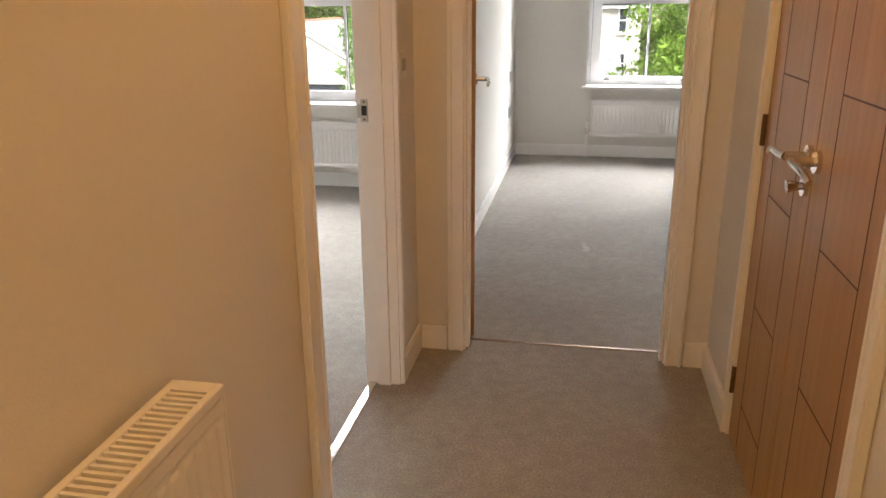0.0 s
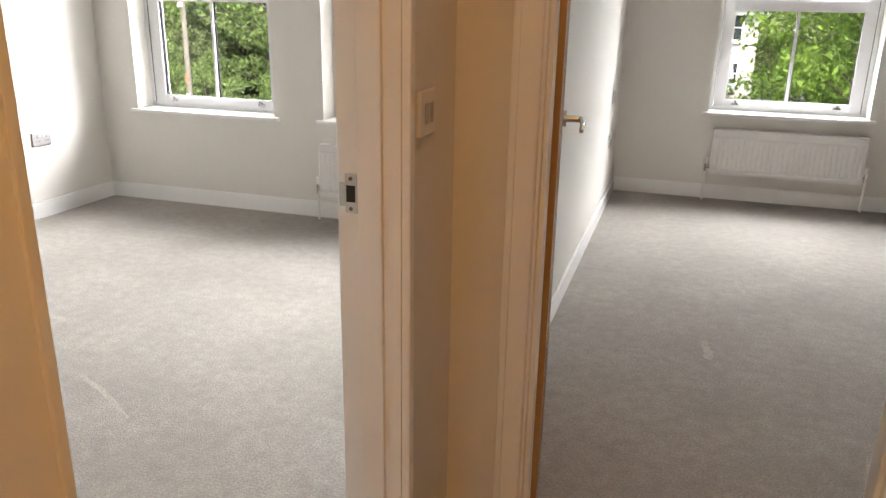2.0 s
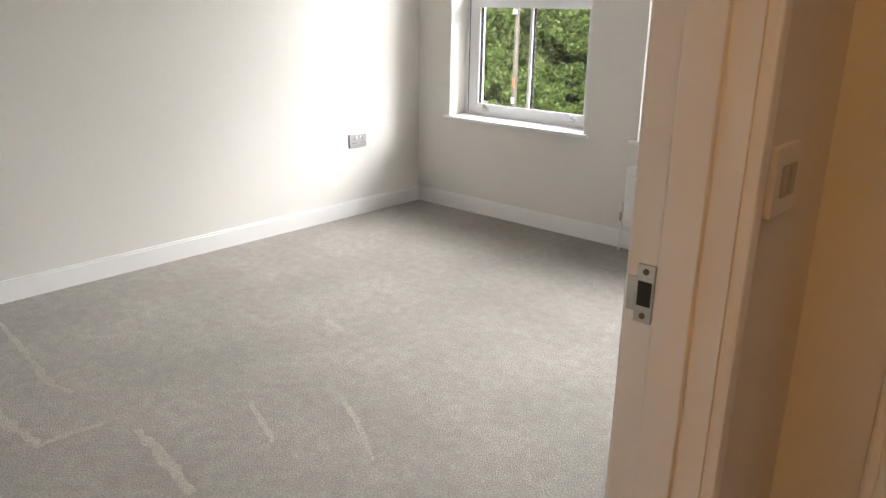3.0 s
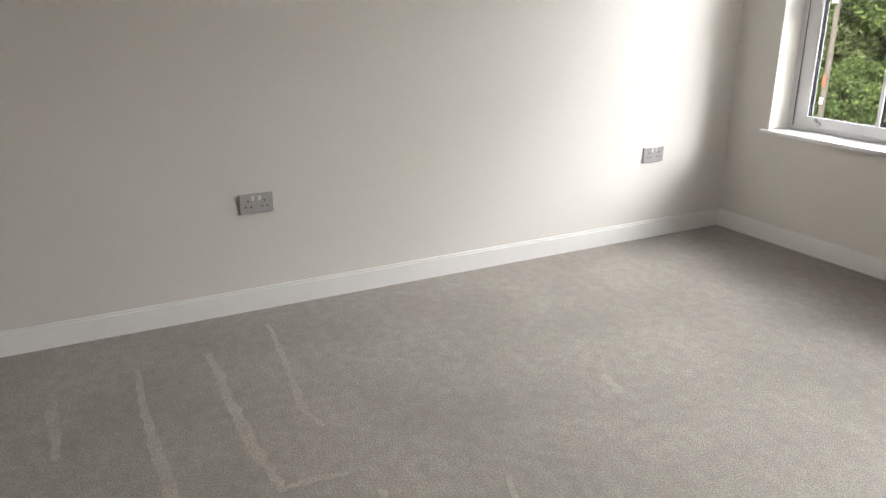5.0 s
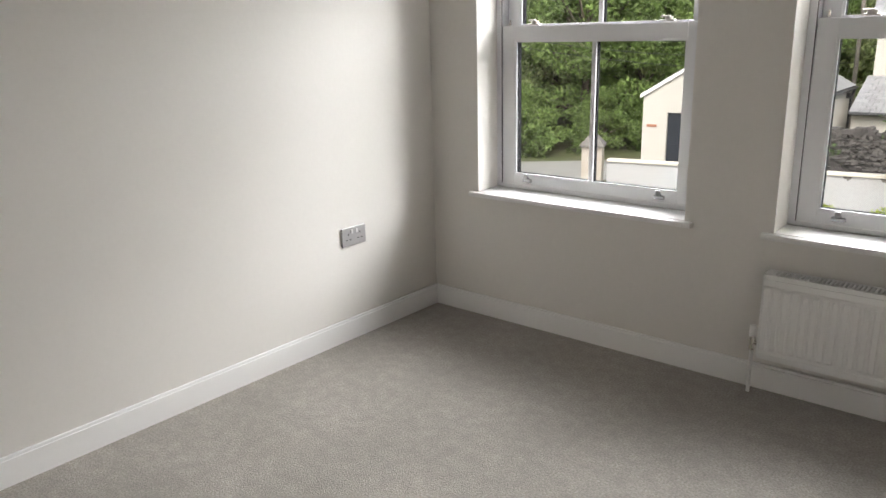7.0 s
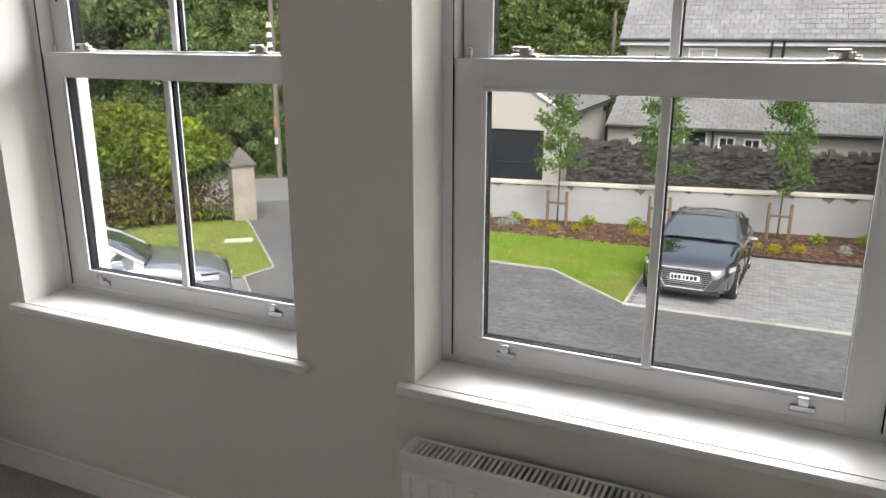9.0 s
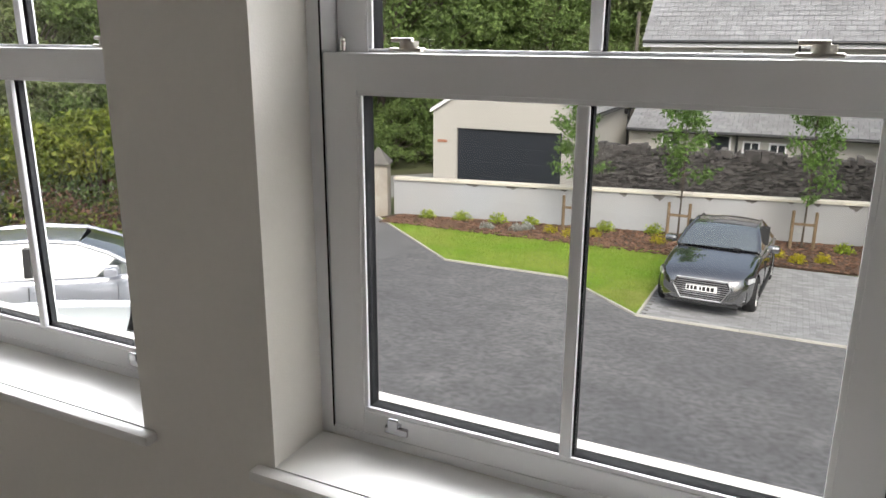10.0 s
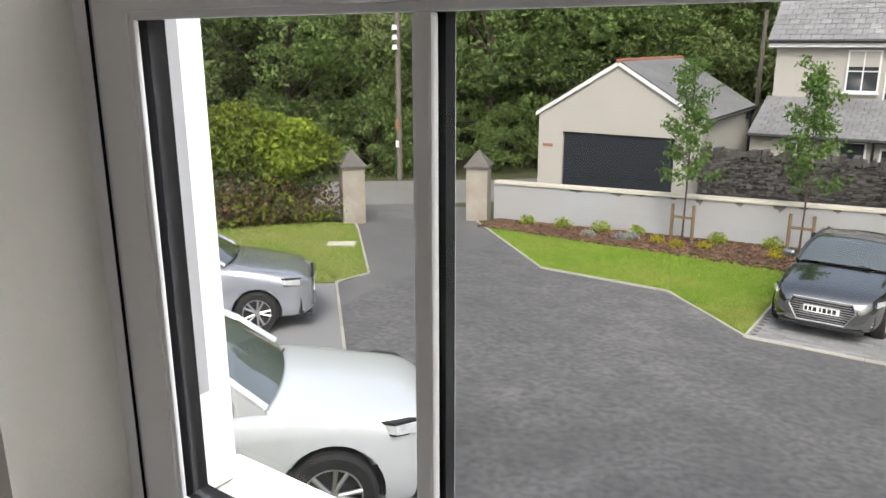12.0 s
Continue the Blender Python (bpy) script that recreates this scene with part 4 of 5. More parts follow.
# ---- buildings ----
def slates(name, parent, p0, p1, p2, p3, course=0.24, width=0.3, seed=1):
    """Roof slope p0 p1 (eave) p3 p2 (top), covered with overlapping slates."""
    rng = np.random.default_rng(seed)
    p0, p1, p2, p3 = (np.array(p, float) for p in (p0, p1, p2, p3))
    up = ((p3 + p2) - (p0 + p1)) / 2
    n_rows = max(2, int(np.linalg.norm(up) / course))
    nrm = np.cross(p1 - p0, up)
    nrm /= np.linalg.norm(nrm)
    if nrm[2] < 0:
        nrm = -nrm
    faces = []
    for r in range(n_rows):
        a, b = r / n_rows, min(1, (r + 1.15) / n_rows)
        l0, r0, l1, r1 = p0 + (p3 - p0) * a, p1 + (p2 - p1) * a, p0 + (p3 - p0) * b, p1 + (p2 - p1) * b
        n = max(1, int(np.linalg.norm(r0 - l0) / width))
        cuts = [0.0] + [min(1, max(0, (i + 0.5 * (r % 2)) / n)) for i in range(1, n + 1)] + [1.0]
        for c0, c1 in zip(cuts, cuts[1:]):
            if c1 - c0 < 1e-3:
                continue
            e = 0.008 * (c1 - c0) * 3
            lift = nrm * (0.028 + rng.uniform(-0.004, 0.006))
            faces.append([l0 + (r0 - l0) * (c0 + e) + lift, l0 + (r0 - l0) * (c1 - e) + lift, l1 + (r1 - l1) * (c1 - e) + nrm * 0.008, l1 + (r1 - l1) * (c0 + e) + nrm * 0.008])
    ob = new(name, quads(name, faces, SLATE))
    ob.parent = parent
    return tagged(ob, "overlapping grey roof slates", "", "", "stuff")


def far_window(parent, x, y, z, w, h, cols, rows_, label=""):
    """A window on a wall that faces -y: dark panes in a white frame."""
    f = part("window", boxed(x, x + w, y - 0.05, y + 0.02, z, z + h), DARKWIN, parent, label or "dark window in a white frame")
    bm = bmesh.new()
    t = 0.06
    for x0, x1, z0, z1 in ((x - t, x, z - t, z + h + t), (x + w, x + w + t, z - t, z + h + t), (x, x + w, z - t, z), (x, x + w, z + h, z + h + t)):
        box(bm, x0, x1, y - 0.08, y + 0.02, z0, z1)
    for i in range(1, cols):
        box(bm, x + w * i / cols - 0.02, x + w * i / cols + 0.02, y - 0.07, y - 0.05, z, z + h)
    for i in range(1, rows_):
        box(bm, x, x + w, y - 0.074, y - 0.05, z + h * i / rows_ - 0.02, z + h * i / rows_ + 0.02)
    part("frame", bm, UPVC, f)
    part("sill", boxed(x - 0.1, x + w + 0.1, y - 0.14, y + 0.02, z - 0.13, z - 0.06), UPVC, f)
    return f


g = thing("garage", pose(0, 0, 0.60), "cream rendered garage with slate roof and dark door", "garage")
X0, X1, Y0, Y1, ZB, ZE, ZR = -11.95, -6.57, 29.0, 35.2, -4.7, -1.55, 0.06
XM = (X0 + X1) / 2
bm = bmesh.new()
prism(bm, [(X0, ZB), (-11.06, ZB), (-11.06, -2.13), (-7.35, -2.13), (-7.35, ZB), (X1, ZB), (X1, ZE), (XM, ZR), (X0, ZE)], Y0, Y0 + 0.25)
box(bm, X0, X0 + 0.25, Y0 + 0.25, Y1, ZB, ZE)
box(bm, X1 - 0.25, X1, Y0 + 0.25, Y1, ZB, ZE)
prism(bm, [(X0, ZB), (X1, ZB), (X1, ZE), (XM, ZR), (X0, ZE)], Y1, Y1 + 0.2)
part("wall", bm, CREAM, g)
door = part("garage_door", boxed(-11.06, -7.35, Y0 + 0.1, Y0 + 0.16, ZB, -2.13), GDOOR, g, "anthracite sectional garage door")
bm = bmesh.new()
for z in np.arange(-4.2, -2.2, 0.5):
    box(bm, -11.05, -7.36, Y0 + 0.095, Y0 + 0.11, z, z + 0.47, bevel=0.008)
part("door_panel", bm, GDOOR, door)
roof = part("roof", prism(bmesh.new(), [(X0 - 0.08, ZE - 0.05), (XM, ZR), (X1 + 0.12, ZE - 0.07), (X1 + 0.12, ZE + 0.02), (XM, ZR + 0.09), (X0 - 0.08, ZE + 0.04)], Y0 - 0.06, Y1 + 0.3), SLATE_D, g)
slates("slate", roof, (X1 + 0.14, Y0 - 0.06, ZE + 0.015), (X1 + 0.14, Y1 + 0.3, ZE + 0.015), (XM, Y1 + 0.3, ZR + 0.095), (XM, Y0 - 0.06, ZR + 0.095), seed=2)
slates("slate", roof, (X0 - 0.1, Y0 - 0.06, ZE + 0.035), (X0 - 0.1, Y1 + 0.3, ZE + 0.035), (XM, Y1 + 0.3, ZR + 0.095), (XM, Y0 - 0.06, ZR + 0.095), seed=3)
part("ridge_tile", cyl(bmesh.new(), pose(XM, (Y0 + Y1) / 2 + 0.1, ZR + 0.09, 90), 0.07, Y1 - Y0 + 0.4, 8), RIDGE, roof, "terracotta ridge tiles")
bm = bmesh.new()
prism(bm, [(X0 - 0.09, ZE - 0.10), (XM, ZR - 0.05), (X1 + 0.13, ZE - 0.11), (X1 + 0.13, ZE + 0.015), (XM, ZR + 0.085), (X0 - 0.09, ZE + 0.03)], Y0 - 0.09, Y0 - 0.06)
part("bargeboard", bm, UPVC, g, "white bargeboards on the gable")
part("gutter", tube(bmesh.new(), [(X1 + 0.17, Y0 - 0.05, ZE - 0.05), (X1 + 0.17, Y1 + 0.3, ZE - 0.05)], 0.05, 8), BLACKP, g)
part("downpipe", tube(bmesh.new(), [(X1 + 0.17, Y1 + 0.1, ZE - 0.06), (X1 + 0.06, Y1 + 0.05, ZE - 0.4), (X1 + 0.06, Y1 + 0.05, ZB)], 0.045, 8), BLACKP, g)
part("wall_lamp", boxed(X1 + 0.0, X1 + 0.15, Y1 - 0.5, Y1 - 0.38, -1.95, -1.75, bevel=0.02), BLACKP, g)
part("name_plate", boxed(-11.78, -11.42, Y0 - 0.02, Y0, -2.65, -2.56), RIDGE, g, "small dark red name plate")

h = thing("cottage", pose(0, 0, 0.70), "cream two-storey cottage with slate roof and lean-to", "house")
HXA, HXB, HYA, HYB, HZB = -6.0, 4.15, 36.0, 41.5, -4.95
ZE = 0.75
part("wall", boxed(HXA, HXB, HYA, HYB, HZB, ZE), CREAM, h)
bm = bmesh.new()
prism(bm, [(HYA - 0.3, ZE - 0.1), (HYB + 0.3, ZE - 0.1), ((HYA + HYB) / 2, 3.3)], HXA - 0.25, HXB + 0.25)
for v in bm.verts:
    v.co.x, v.co.y = v.co.y, v.co.x
bmesh.ops.recalc_face_normals(bm, faces=bm.faces)
roof = part("roof", bm, SLATE_D, h)
slates("slate", roof, (HXA - 0.28, HYA - 0.32, ZE - 0.08), (HXB + 0.28, HYA - 0.32, ZE - 0.08), (HXB + 0.28, (HYA + HYB) / 2, 3.32), (HXA - 0.28, (HYA + HYB) / 2, 3.32), 0.26, 0.34, seed=4)
part("chimney", boxed(1.2, 2.2, 38.3, 39.1, 2.8, 4.6, bevel=0.03), CREAM, roof)
part("fascia", boxed(HXA - 0.25, HXB + 0.25, HYA - 0.30, HYA - 0.26, ZE - 0.32, ZE - 0.12), UPVC, h)
part("gutter", tube(bmesh.new(), [(HXA - 0.25, HYA - 0.36, ZE - 0.12), (HXB + 0.25, HYA - 0.36, ZE - 0.12)], 0.06, 8), BLACKP, h)
for x in (-0.75, -0.35):
    part("downpipe", tube(bmesh.new(), [(x, HYA - 0.36, ZE - 0.15), (x, HYA - 0.1, ZE - 0.6), (x, HYA - 0.1, -1.3)], 0.05, 8), BLACKP, h)
far_window(h, -3.62, HYA, -1.02, 0.92, 1.3, 2, 2)
part("blind", boxed(-3.62, -2.70, HYA - 0.056, HYA - 0.05, -0.22, 0.28), CREAM, h, "pale window blind half drawn down")
far_window(h, -2.42, HYA, -1.38, 0.62, 1.02, 2, 3)
far_window(h, -1.36, HYA, -0.95, 0.34, 0.42, 1, 1)
far_window(h, 1.4, HYA, -1.2, 0.8, 1.3, 2, 2)
far_window(h, 3.2, HYA, -0.55, 0.3, 0.95, 1, 2)
far_window(h, 3.2, HYA, -2.3, 0.3, 0.8, 1, 2)
l = part("lean_to", boxed(HXA - 0.1, 3.2, 33.5, HYA - 0.15, HZB, -2.45), CREAM, h, "low lean-to range with slate roof")
bm = bmesh.new()
prism(bm, [(33.25, -2.4), (HYA, -1.32), (HYA, -1.42), (33.25, -2.5)], HXA - 0.15, 3.3)
for v in bm.verts:
    v.co.x, v.co.y = v.co.y, v.co.x
bmesh.ops.recalc_face_normals(bm, faces=bm.faces)
lr = part("lean_to_roof", bm, SLATE_D, h)
slates("slate", lr, (HXA - 0.17, 33.22, -2.4), (3.3, 33.22, -2.4), (3.3, HYA, -1.3), (HXA - 0.17, HYA, -1.3), 0.24, 0.32, seed=6)
part("gutter", tube(bmesh.new(), [(HXA - 0.15, 33.18, -2.44), (3.3, 33.18, -2.44)], 0.055, 8), BLACKP, l)
part("downpipe", tube(bmesh.new(), [(-2.35, 33.18, -2.45), (-2.35, 33.42, -2.8), (-2.35, 33.42, HZB)], 0.045, 8), BLACKP, l)
far_window(h, -4.85, 33.5, -3.0, 0.5, 0.36, 2, 1)
far_window(h, -3.3, 33.5, -3.1, 0.7, 0.55, 1, 1)
far_window(h, -2.1, 33.5, -3.05, 0.45, 0.32, 2, 1)
far_window(h, -1.25, 33.5, -3.08, 0.45, 0.32, 2, 1)


# ---- cars ----
def paint(name, color, metal, coat, ior=2.4):
    m = mat(name, color, rough=0.2, metal=metal, coat=coat, fine=0.03, fine_scale=400)
    m.node_tree.nodes["Principled BSDF"].inputs["Coat IOR"].default_value = ior
    return m


CAR_GLASS = mat("car_glass", (0.085, 0.10, 0.10), rough=0.03, spec=1.0, coat=1.0)
CAR_GLASS.node_tree.nodes["Principled BSDF"].inputs["Coat IOR"].default_value = 3.0
TYRE = mat("tyre_rubber", (0.018, 0.018, 0.019), rough=0.85, fine=0.3, fine_scale=60)
ALLOY = mat("alloy_wheel", (0.55, 0.55, 0.56), rough=0.3, metal=0.9, fine=0.15)
DARKPL = mat("dark_car_plastic", (0.015, 0.015, 0.016), rough=0.5, fine=0.2)
LAMP_C = mat("headlamp_lens", (0.80, 0.82, 0.85), rough=0.08, metal=0.15, var=0.6, scale=14, coat=1.0)
PLATE = mat("white_number_plate", (0.82, 0.82, 0.80), rough=0.4, fine=0.05)
RED_L = mat("red_tail_lamp", (0.35, 0.02, 0.02), rough=0.1, coat=1.0)


def car(m, L, W, H, color, label, hood_z, belt_z, cab, wheel_r, axles, clear=0.17, bluff=0.0):
    """A car; x forwards, y to its left, z up from the road. cab: x of screen foot, roof front, roof rear, rear screen foot."""
    c = thing("car", m, label, "car")
    w = W / 2
    h = L / 2
    x_s, x_rf, x_rr, x_b = cab
    # along the car: x, half width share, underside, top
    st = [(-h, 0.74, 0.42, belt_z - 0.16), (-h + 0.05, 0.86, 0.30, belt_z - 0.08), (-h + 0.25, 0.96, 0.24, belt_z - 0.02), (x_b, 0.99, clear, belt_z), (-0.4, 1.0, clear, belt_z - 0.01), (0.4, 1.0, clear, belt_z - 0.02), (x_s - 0.05, 0.995, clear, hood_z + 0.01), (x_s + 0.35, 0.985, clear, hood_z - 0.03), (h - 0.55, 0.965, 0.19, hood_z - 0.11), (h - 0.28, 0.91, 0.19, hood_z - 0.16 + bluff * 0.35), (h - 0.12, 0.81, 0.20, hood_z - 0.22 + bluff * 0.55), (h - 0.03, 0.68, 0.24, hood_z - 0.29 + bluff * 0.7), (h, 0.54, 0.32, hood_z - 0.38 + bluff)]
    bm = bmesh.new()
    rings = []
    for x, k, b, t in st:
        a = w * k
        half = [(0, b), (a * 0.8, b), (a * 0.95, b + 0.05), (a * 0.99, b + 0.16), (a, b + (t - b) * 0.45), (a * 0.985, b + (t - b) * 0.68), (a * 0.965, t - 0.10), (a * 0.93, t - 0.035), (a * 0.84, t), (a * 0.5, t + 0.022), (0, t + 0.03)]
        full = [(y, z) for y, z in half] + [(-y, z) for y, z in half[-2:0:-1]]
        rings.append([bm.verts.new((x, y, z)) for y, z in full])
    n = len(rings[0])
    for a, b in zip(rings, rings[1:]):
        for i in range(n):
            bm.faces.new((a[i], b[i], b[(i + 1) % n], a[(i + 1) % n]))
    bm.faces.new(rings[0])
    bm.faces.new(rings[-1][::-1])
    bmesh.ops.recalc_face_normals(bm, faces=bm.faces)
    body = part("body", bm, color, c, smooth=True)
    cut = bmesh.new()
    for ax in axles:
        for s in (-1, 1):
            cyl(cut, pose(ax, s * (w - 0.08), wheel_r, 90), wheel_r * 1.16, 0.42, 32)
    cutter = new("cutter", mesh_of("cutter", cut, DARKPL))
    cutter.matrix_world = m
    sub = body.modifiers.new("rounding", "SUBSURF")
    sub.levels = 2
    md = body.modifiers.new("arches", "BOOLEAN")
    md.operation, md.object, md.solver = "DIFFERENCE", cutter, "EXACT"
    bpy.context.view_layer.update()
    me = bpy.data.meshes.new_from_object(body.evaluated_get(bpy.context.evaluated_depsgraph_get()))
    body.modifiers.clear()
    body.data = me
    bpy.data.objects.remove(cutter)
    # cabin
    prof = [(x_s, hood_z + 0.02, 0.86), ((x_s + x_rf) / 2, (hood_z + H) / 2 + 0.035, 0.79), (x_rf, H - 0.045, 0.70), ((x_rf * 0.6 + x_rr * 0.4), H, 0.69), ((x_rf * 0.2 + x_rr * 0.8), H - 0.02, 0.67), (x_rr, H - 0.07, 0.66), ((x_rr + x_b) / 2, (H + belt_z) / 2, 0.72), (x_b, belt_z + 0.01, 0.80)]
    cols = 9

    def strip(i0, i1, lift=0.0):
        bmx = bmesh.new()
        r = []
        for x, z, k in prof[i0:i1 + 1]:
            r.append([bmx.verts.new((x + (0.12 if x > 0 else -0.08) * (1 - v * v) * (1 if i0 in (0, 5) else 0.35), v * w * k, z + 0.035 * (1 - v * v) + lift)) for v in np.linspace(-1, 1, cols)])
        for a, b in zip(r, r[1:]):
            for i in range(cols - 1):
                bmx.faces.new((a[i], a[i + 1], b[i + 1], b[i]))
        bmesh.ops.recalc_face_normals(bmx, faces=bmx.faces)
        return bmx

    part("windscreen", strip(0, 2), CAR_GLASS, c, "curved glass windscreen reflecting trees", True)
    part("roof", strip(2, 5), color, c, smooth=True)
    part("rear_window", strip(5, 7), CAR_GLASS, c, smooth=True)
    for s in (-1, 1):
        bmx = bmesh.new()
        top = [bmx.verts.new((x, s * w * k, z)) for x, z, k in prof]
        base = [bmx.verts.new((x, s * w * 0.90, belt_z - 0.03)) for x, z, k in prof]
        for i in range(len(prof) - 1):
            bmx.faces.new((top[i], top[i + 1], base[i + 1], base[i]))
        part("side_window", bmx, CAR_GLASS, c, smooth=True)
        part("pillar", tube(bmesh.new(), [(x, s * w * k, z) for x, z, k in prof], 0.035, 8), color, c, "painted roof rail and pillars", True)
        xm = (x_rf + x_rr) / 2 + 0.05
        part("door_pillar", boxed(xm - 0.05, xm + 0.05, min(s * w * 0.69, s * w * 0.91), max(s * w * 0.69, s * w * 0.91), belt_z, H - 0.08), DARKPL, c)
        bmx = boxed(x_s - 0.46, x_s - 0.27, min(s * w * 0.98, s * (w + 0.2)), max(s * w * 0.98, s * (w + 0.2)), belt_z + 0.02, belt_z + 0.16, bevel=0.045)
        part("door_mirror", bmx, color, c, smooth=True)
        for ox in (x_s - 0.30, xm, x_rr + 0.02):
            part("door_seam", boxed(ox - 0.004, ox + 0.004, min(s * (w - 0.04), s * (w + 0.001)), max(s * (w - 0.04), s * (w + 0.001)), clear + 0.16, belt_z - 0.13), DARKPL, c)
        for ox in (xm + 0.16, x_rr + 0.22):
            part("door_handle", boxed(ox - 0.09, ox + 0.09, min(s * (w - 0.03), s * (w + 0.022)), max(s * (w - 0.03), s * (w + 0.022)), belt_z - 0.20, belt_z - 0.17, bevel=0.01), color, c)
        part("sill_trim", boxed(axles[1] + wheel_r * 1.2, axles[0] - wheel_r * 1.2, min(s * (w - 0.06), s * (w + 0.004)), max(s * (w - 0.06), s * (w + 0.004)), clear - 0.005, clear + 0.09, bevel=0.015), DARKPL, c)
        zc = hood_z - 0.28 + bluff * 0.5
        pts = [(h - 0.075, w * 0.50), (h - 0.13, w * 0.67), (h - 0.24, w * 0.82), (h - 0.44, w * 0.92)]

        def lamp_shell(run, grow, proud):
            bmx = bmesh.new()
            vs = []
            for i, (px, py) in run:
                hh = 0.065 + 0.026 * i * (1 if i < 3 else 0.5)
                zl = zc - 0.085 + 0.018 * i
                vs.append([bmx.verts.new((px + 0.016 + proud, s * (py + 0.016 + proud), zl - grow)), bmx.verts.new((px + 0.006 + proud, s * (py + 0.010 + proud), zl + hh + grow)), bmx.verts.new((px - 0.12, s * (py - 0.05), zl + hh + grow)), bmx.verts.new((px - 0.12, s * (py - 0.05), zl - grow))])
            for a, b in zip(vs, vs[1:]):
                for i in range(4):
                    bmx.faces.new((a[i], a[(i + 1) % 4], b[(i + 1) % 4], b[i]))
            bmx.faces.new(vs[0]), bmx.faces.new(vs[-1][::-1])
            bmesh.ops.recalc_face_normals(bmx, faces=bmx.faces)
            return bmx

        run = list(enumerate(pts))
        hl = part("headlight", lamp_shell(run, 0.008, 0.0), DARKPL, c, "angular headlight in a dark surround")
        part("lens", lamp_shell(run[:2], -0.010, 0.016), LAMP_C, hl, "clear headlight lens")
        part("lens", lamp_shell(run[2:], -0.016, 0.016), LAMP_C, hl, "clear headlight lens")
        bmx = bmesh.new()
        y0, y1 = w * 0.58, w * 0.86
        corners = [(h - 0.055, y0, 0.29), (h - 0.185, y1, 0.27), (h - 0.20, y1, 0.27 + 0.22 + bluff * 0.4), (h - 0.065, y0, 0.42)]
        fr = [bmx.verts.new((x, s * y, z)) for x, y, z in corners]
        bk = [bmx.verts.new((x - 0.12, s * (y - 0.03), z)) for x, y, z in corners]
        bmx.faces.new(fr), bmx.faces.new(bk[::-1])
        for i in range(4):
            bmx.faces.new((fr[i], fr[(i + 1) % 4], bk[(i + 1) % 4], bk[i]))
        bmesh.ops.recalc_face_normals(bmx, faces=bmx.faces)
        intake = part("air_intake", bmx, DARKPL, c, "black lower bumper intake")
        for z in (0.33, 0.38):
            part("intake_slat", tube(bmesh.new(), [(h - 0.05, s * (y0 + 0.02), z), (h - 0.18, s * (y1 - 0.02), z)], 0.008, 6), ALLOY, intake)
        part("tail_light", boxed(-h - 0.01, -h + 0.2, min(s * w * 0.55, s * w * 0.93), max(s * w * 0.55, s * w * 0.93), belt_z - 0.28, belt_z - 0.14, bevel=0.03), RED_L, c)
    gw = w * 0.50
    zt, zb = hood_z - 0.27 + bluff * 0.6, 0.30
    bmx = bmesh.new()
    prism(bmx, [(-gw, zt), (gw, zt), (gw * 1.12, (zt + zb) / 2 + 0.04), (gw * 0.8, zb), (-gw * 0.8, zb), (-gw * 1.12, (zt + zb) / 2 + 0.04)], 0, 0.06)
    bmesh.ops.transform(bmx, matrix=pose(h - 0.005, 0, 0, 0, 0, 90), verts=bmx.verts)
    grille = part("grille", bmx, DARKPL, c, "black grille with bright slats")
    for i in range(9):
        z = zb + 0.03 + (zt - zb - 0.06) * i / 8
        half = gw * (0.78 + 0.30 * min(i / 4, (11 - i) / 6))
        part("grille_slat", boxed(h - 0.01, h + 0.006, -half, half, z, z + 0.014), ALLOY, grille)
    rim_pts = [(gw, zt), (gw * 1.12, (zt + zb) / 2 + 0.04), (gw * 0.8, zb), (-gw * 0.8, zb), (-gw * 1.12, (zt + zb) / 2 + 0.04), (-gw, zt), (gw, zt)]
    part("grille_frame", tube(bmesh.new(), [(h + 0.004, y, z) for y, z in rim_pts], 0.013, 6), ALLOY, grille, "bright metal grille surround")
    pl = part("number_plate", boxed(h + 0.000, h + 0.010, -0.26, 0.26, 0.44, 0.55, bevel=0.004), PLATE, c, "white number plate with dark characters")
    for i, (p, q) in enumerate(((-0.21, -0.16), (-0.14, -0.09), (-0.07, -0.02), (0.0, 0.03), (0.07, 0.12), (0.14, 0.18), (0.2, 0.24))):
        part("character", boxed(h + 0.009, h + 0.0115, -q, -p, 0.46, 0.53), DARKPL, pl)
    part("lower_lip", boxed(h - 0.2, h - 0.03, -w * 0.72, w * 0.72, 0.19, 0.25, bevel=0.02), DARKPL, c)
    part("wiper", tube(bmesh.new(), [(x_s + 0.1, w * 0.5, hood_z + 0.05), (x_s - 0.02, -w * 0.2, hood_z + 0.10)], 0.012, 6), DARKPL, c)
    part("underbody", boxed(-h + 0.3, h - 0.3, -w * 0.72, w * 0.72, clear + 0.02, clear + 0.3), DARKPL, c)
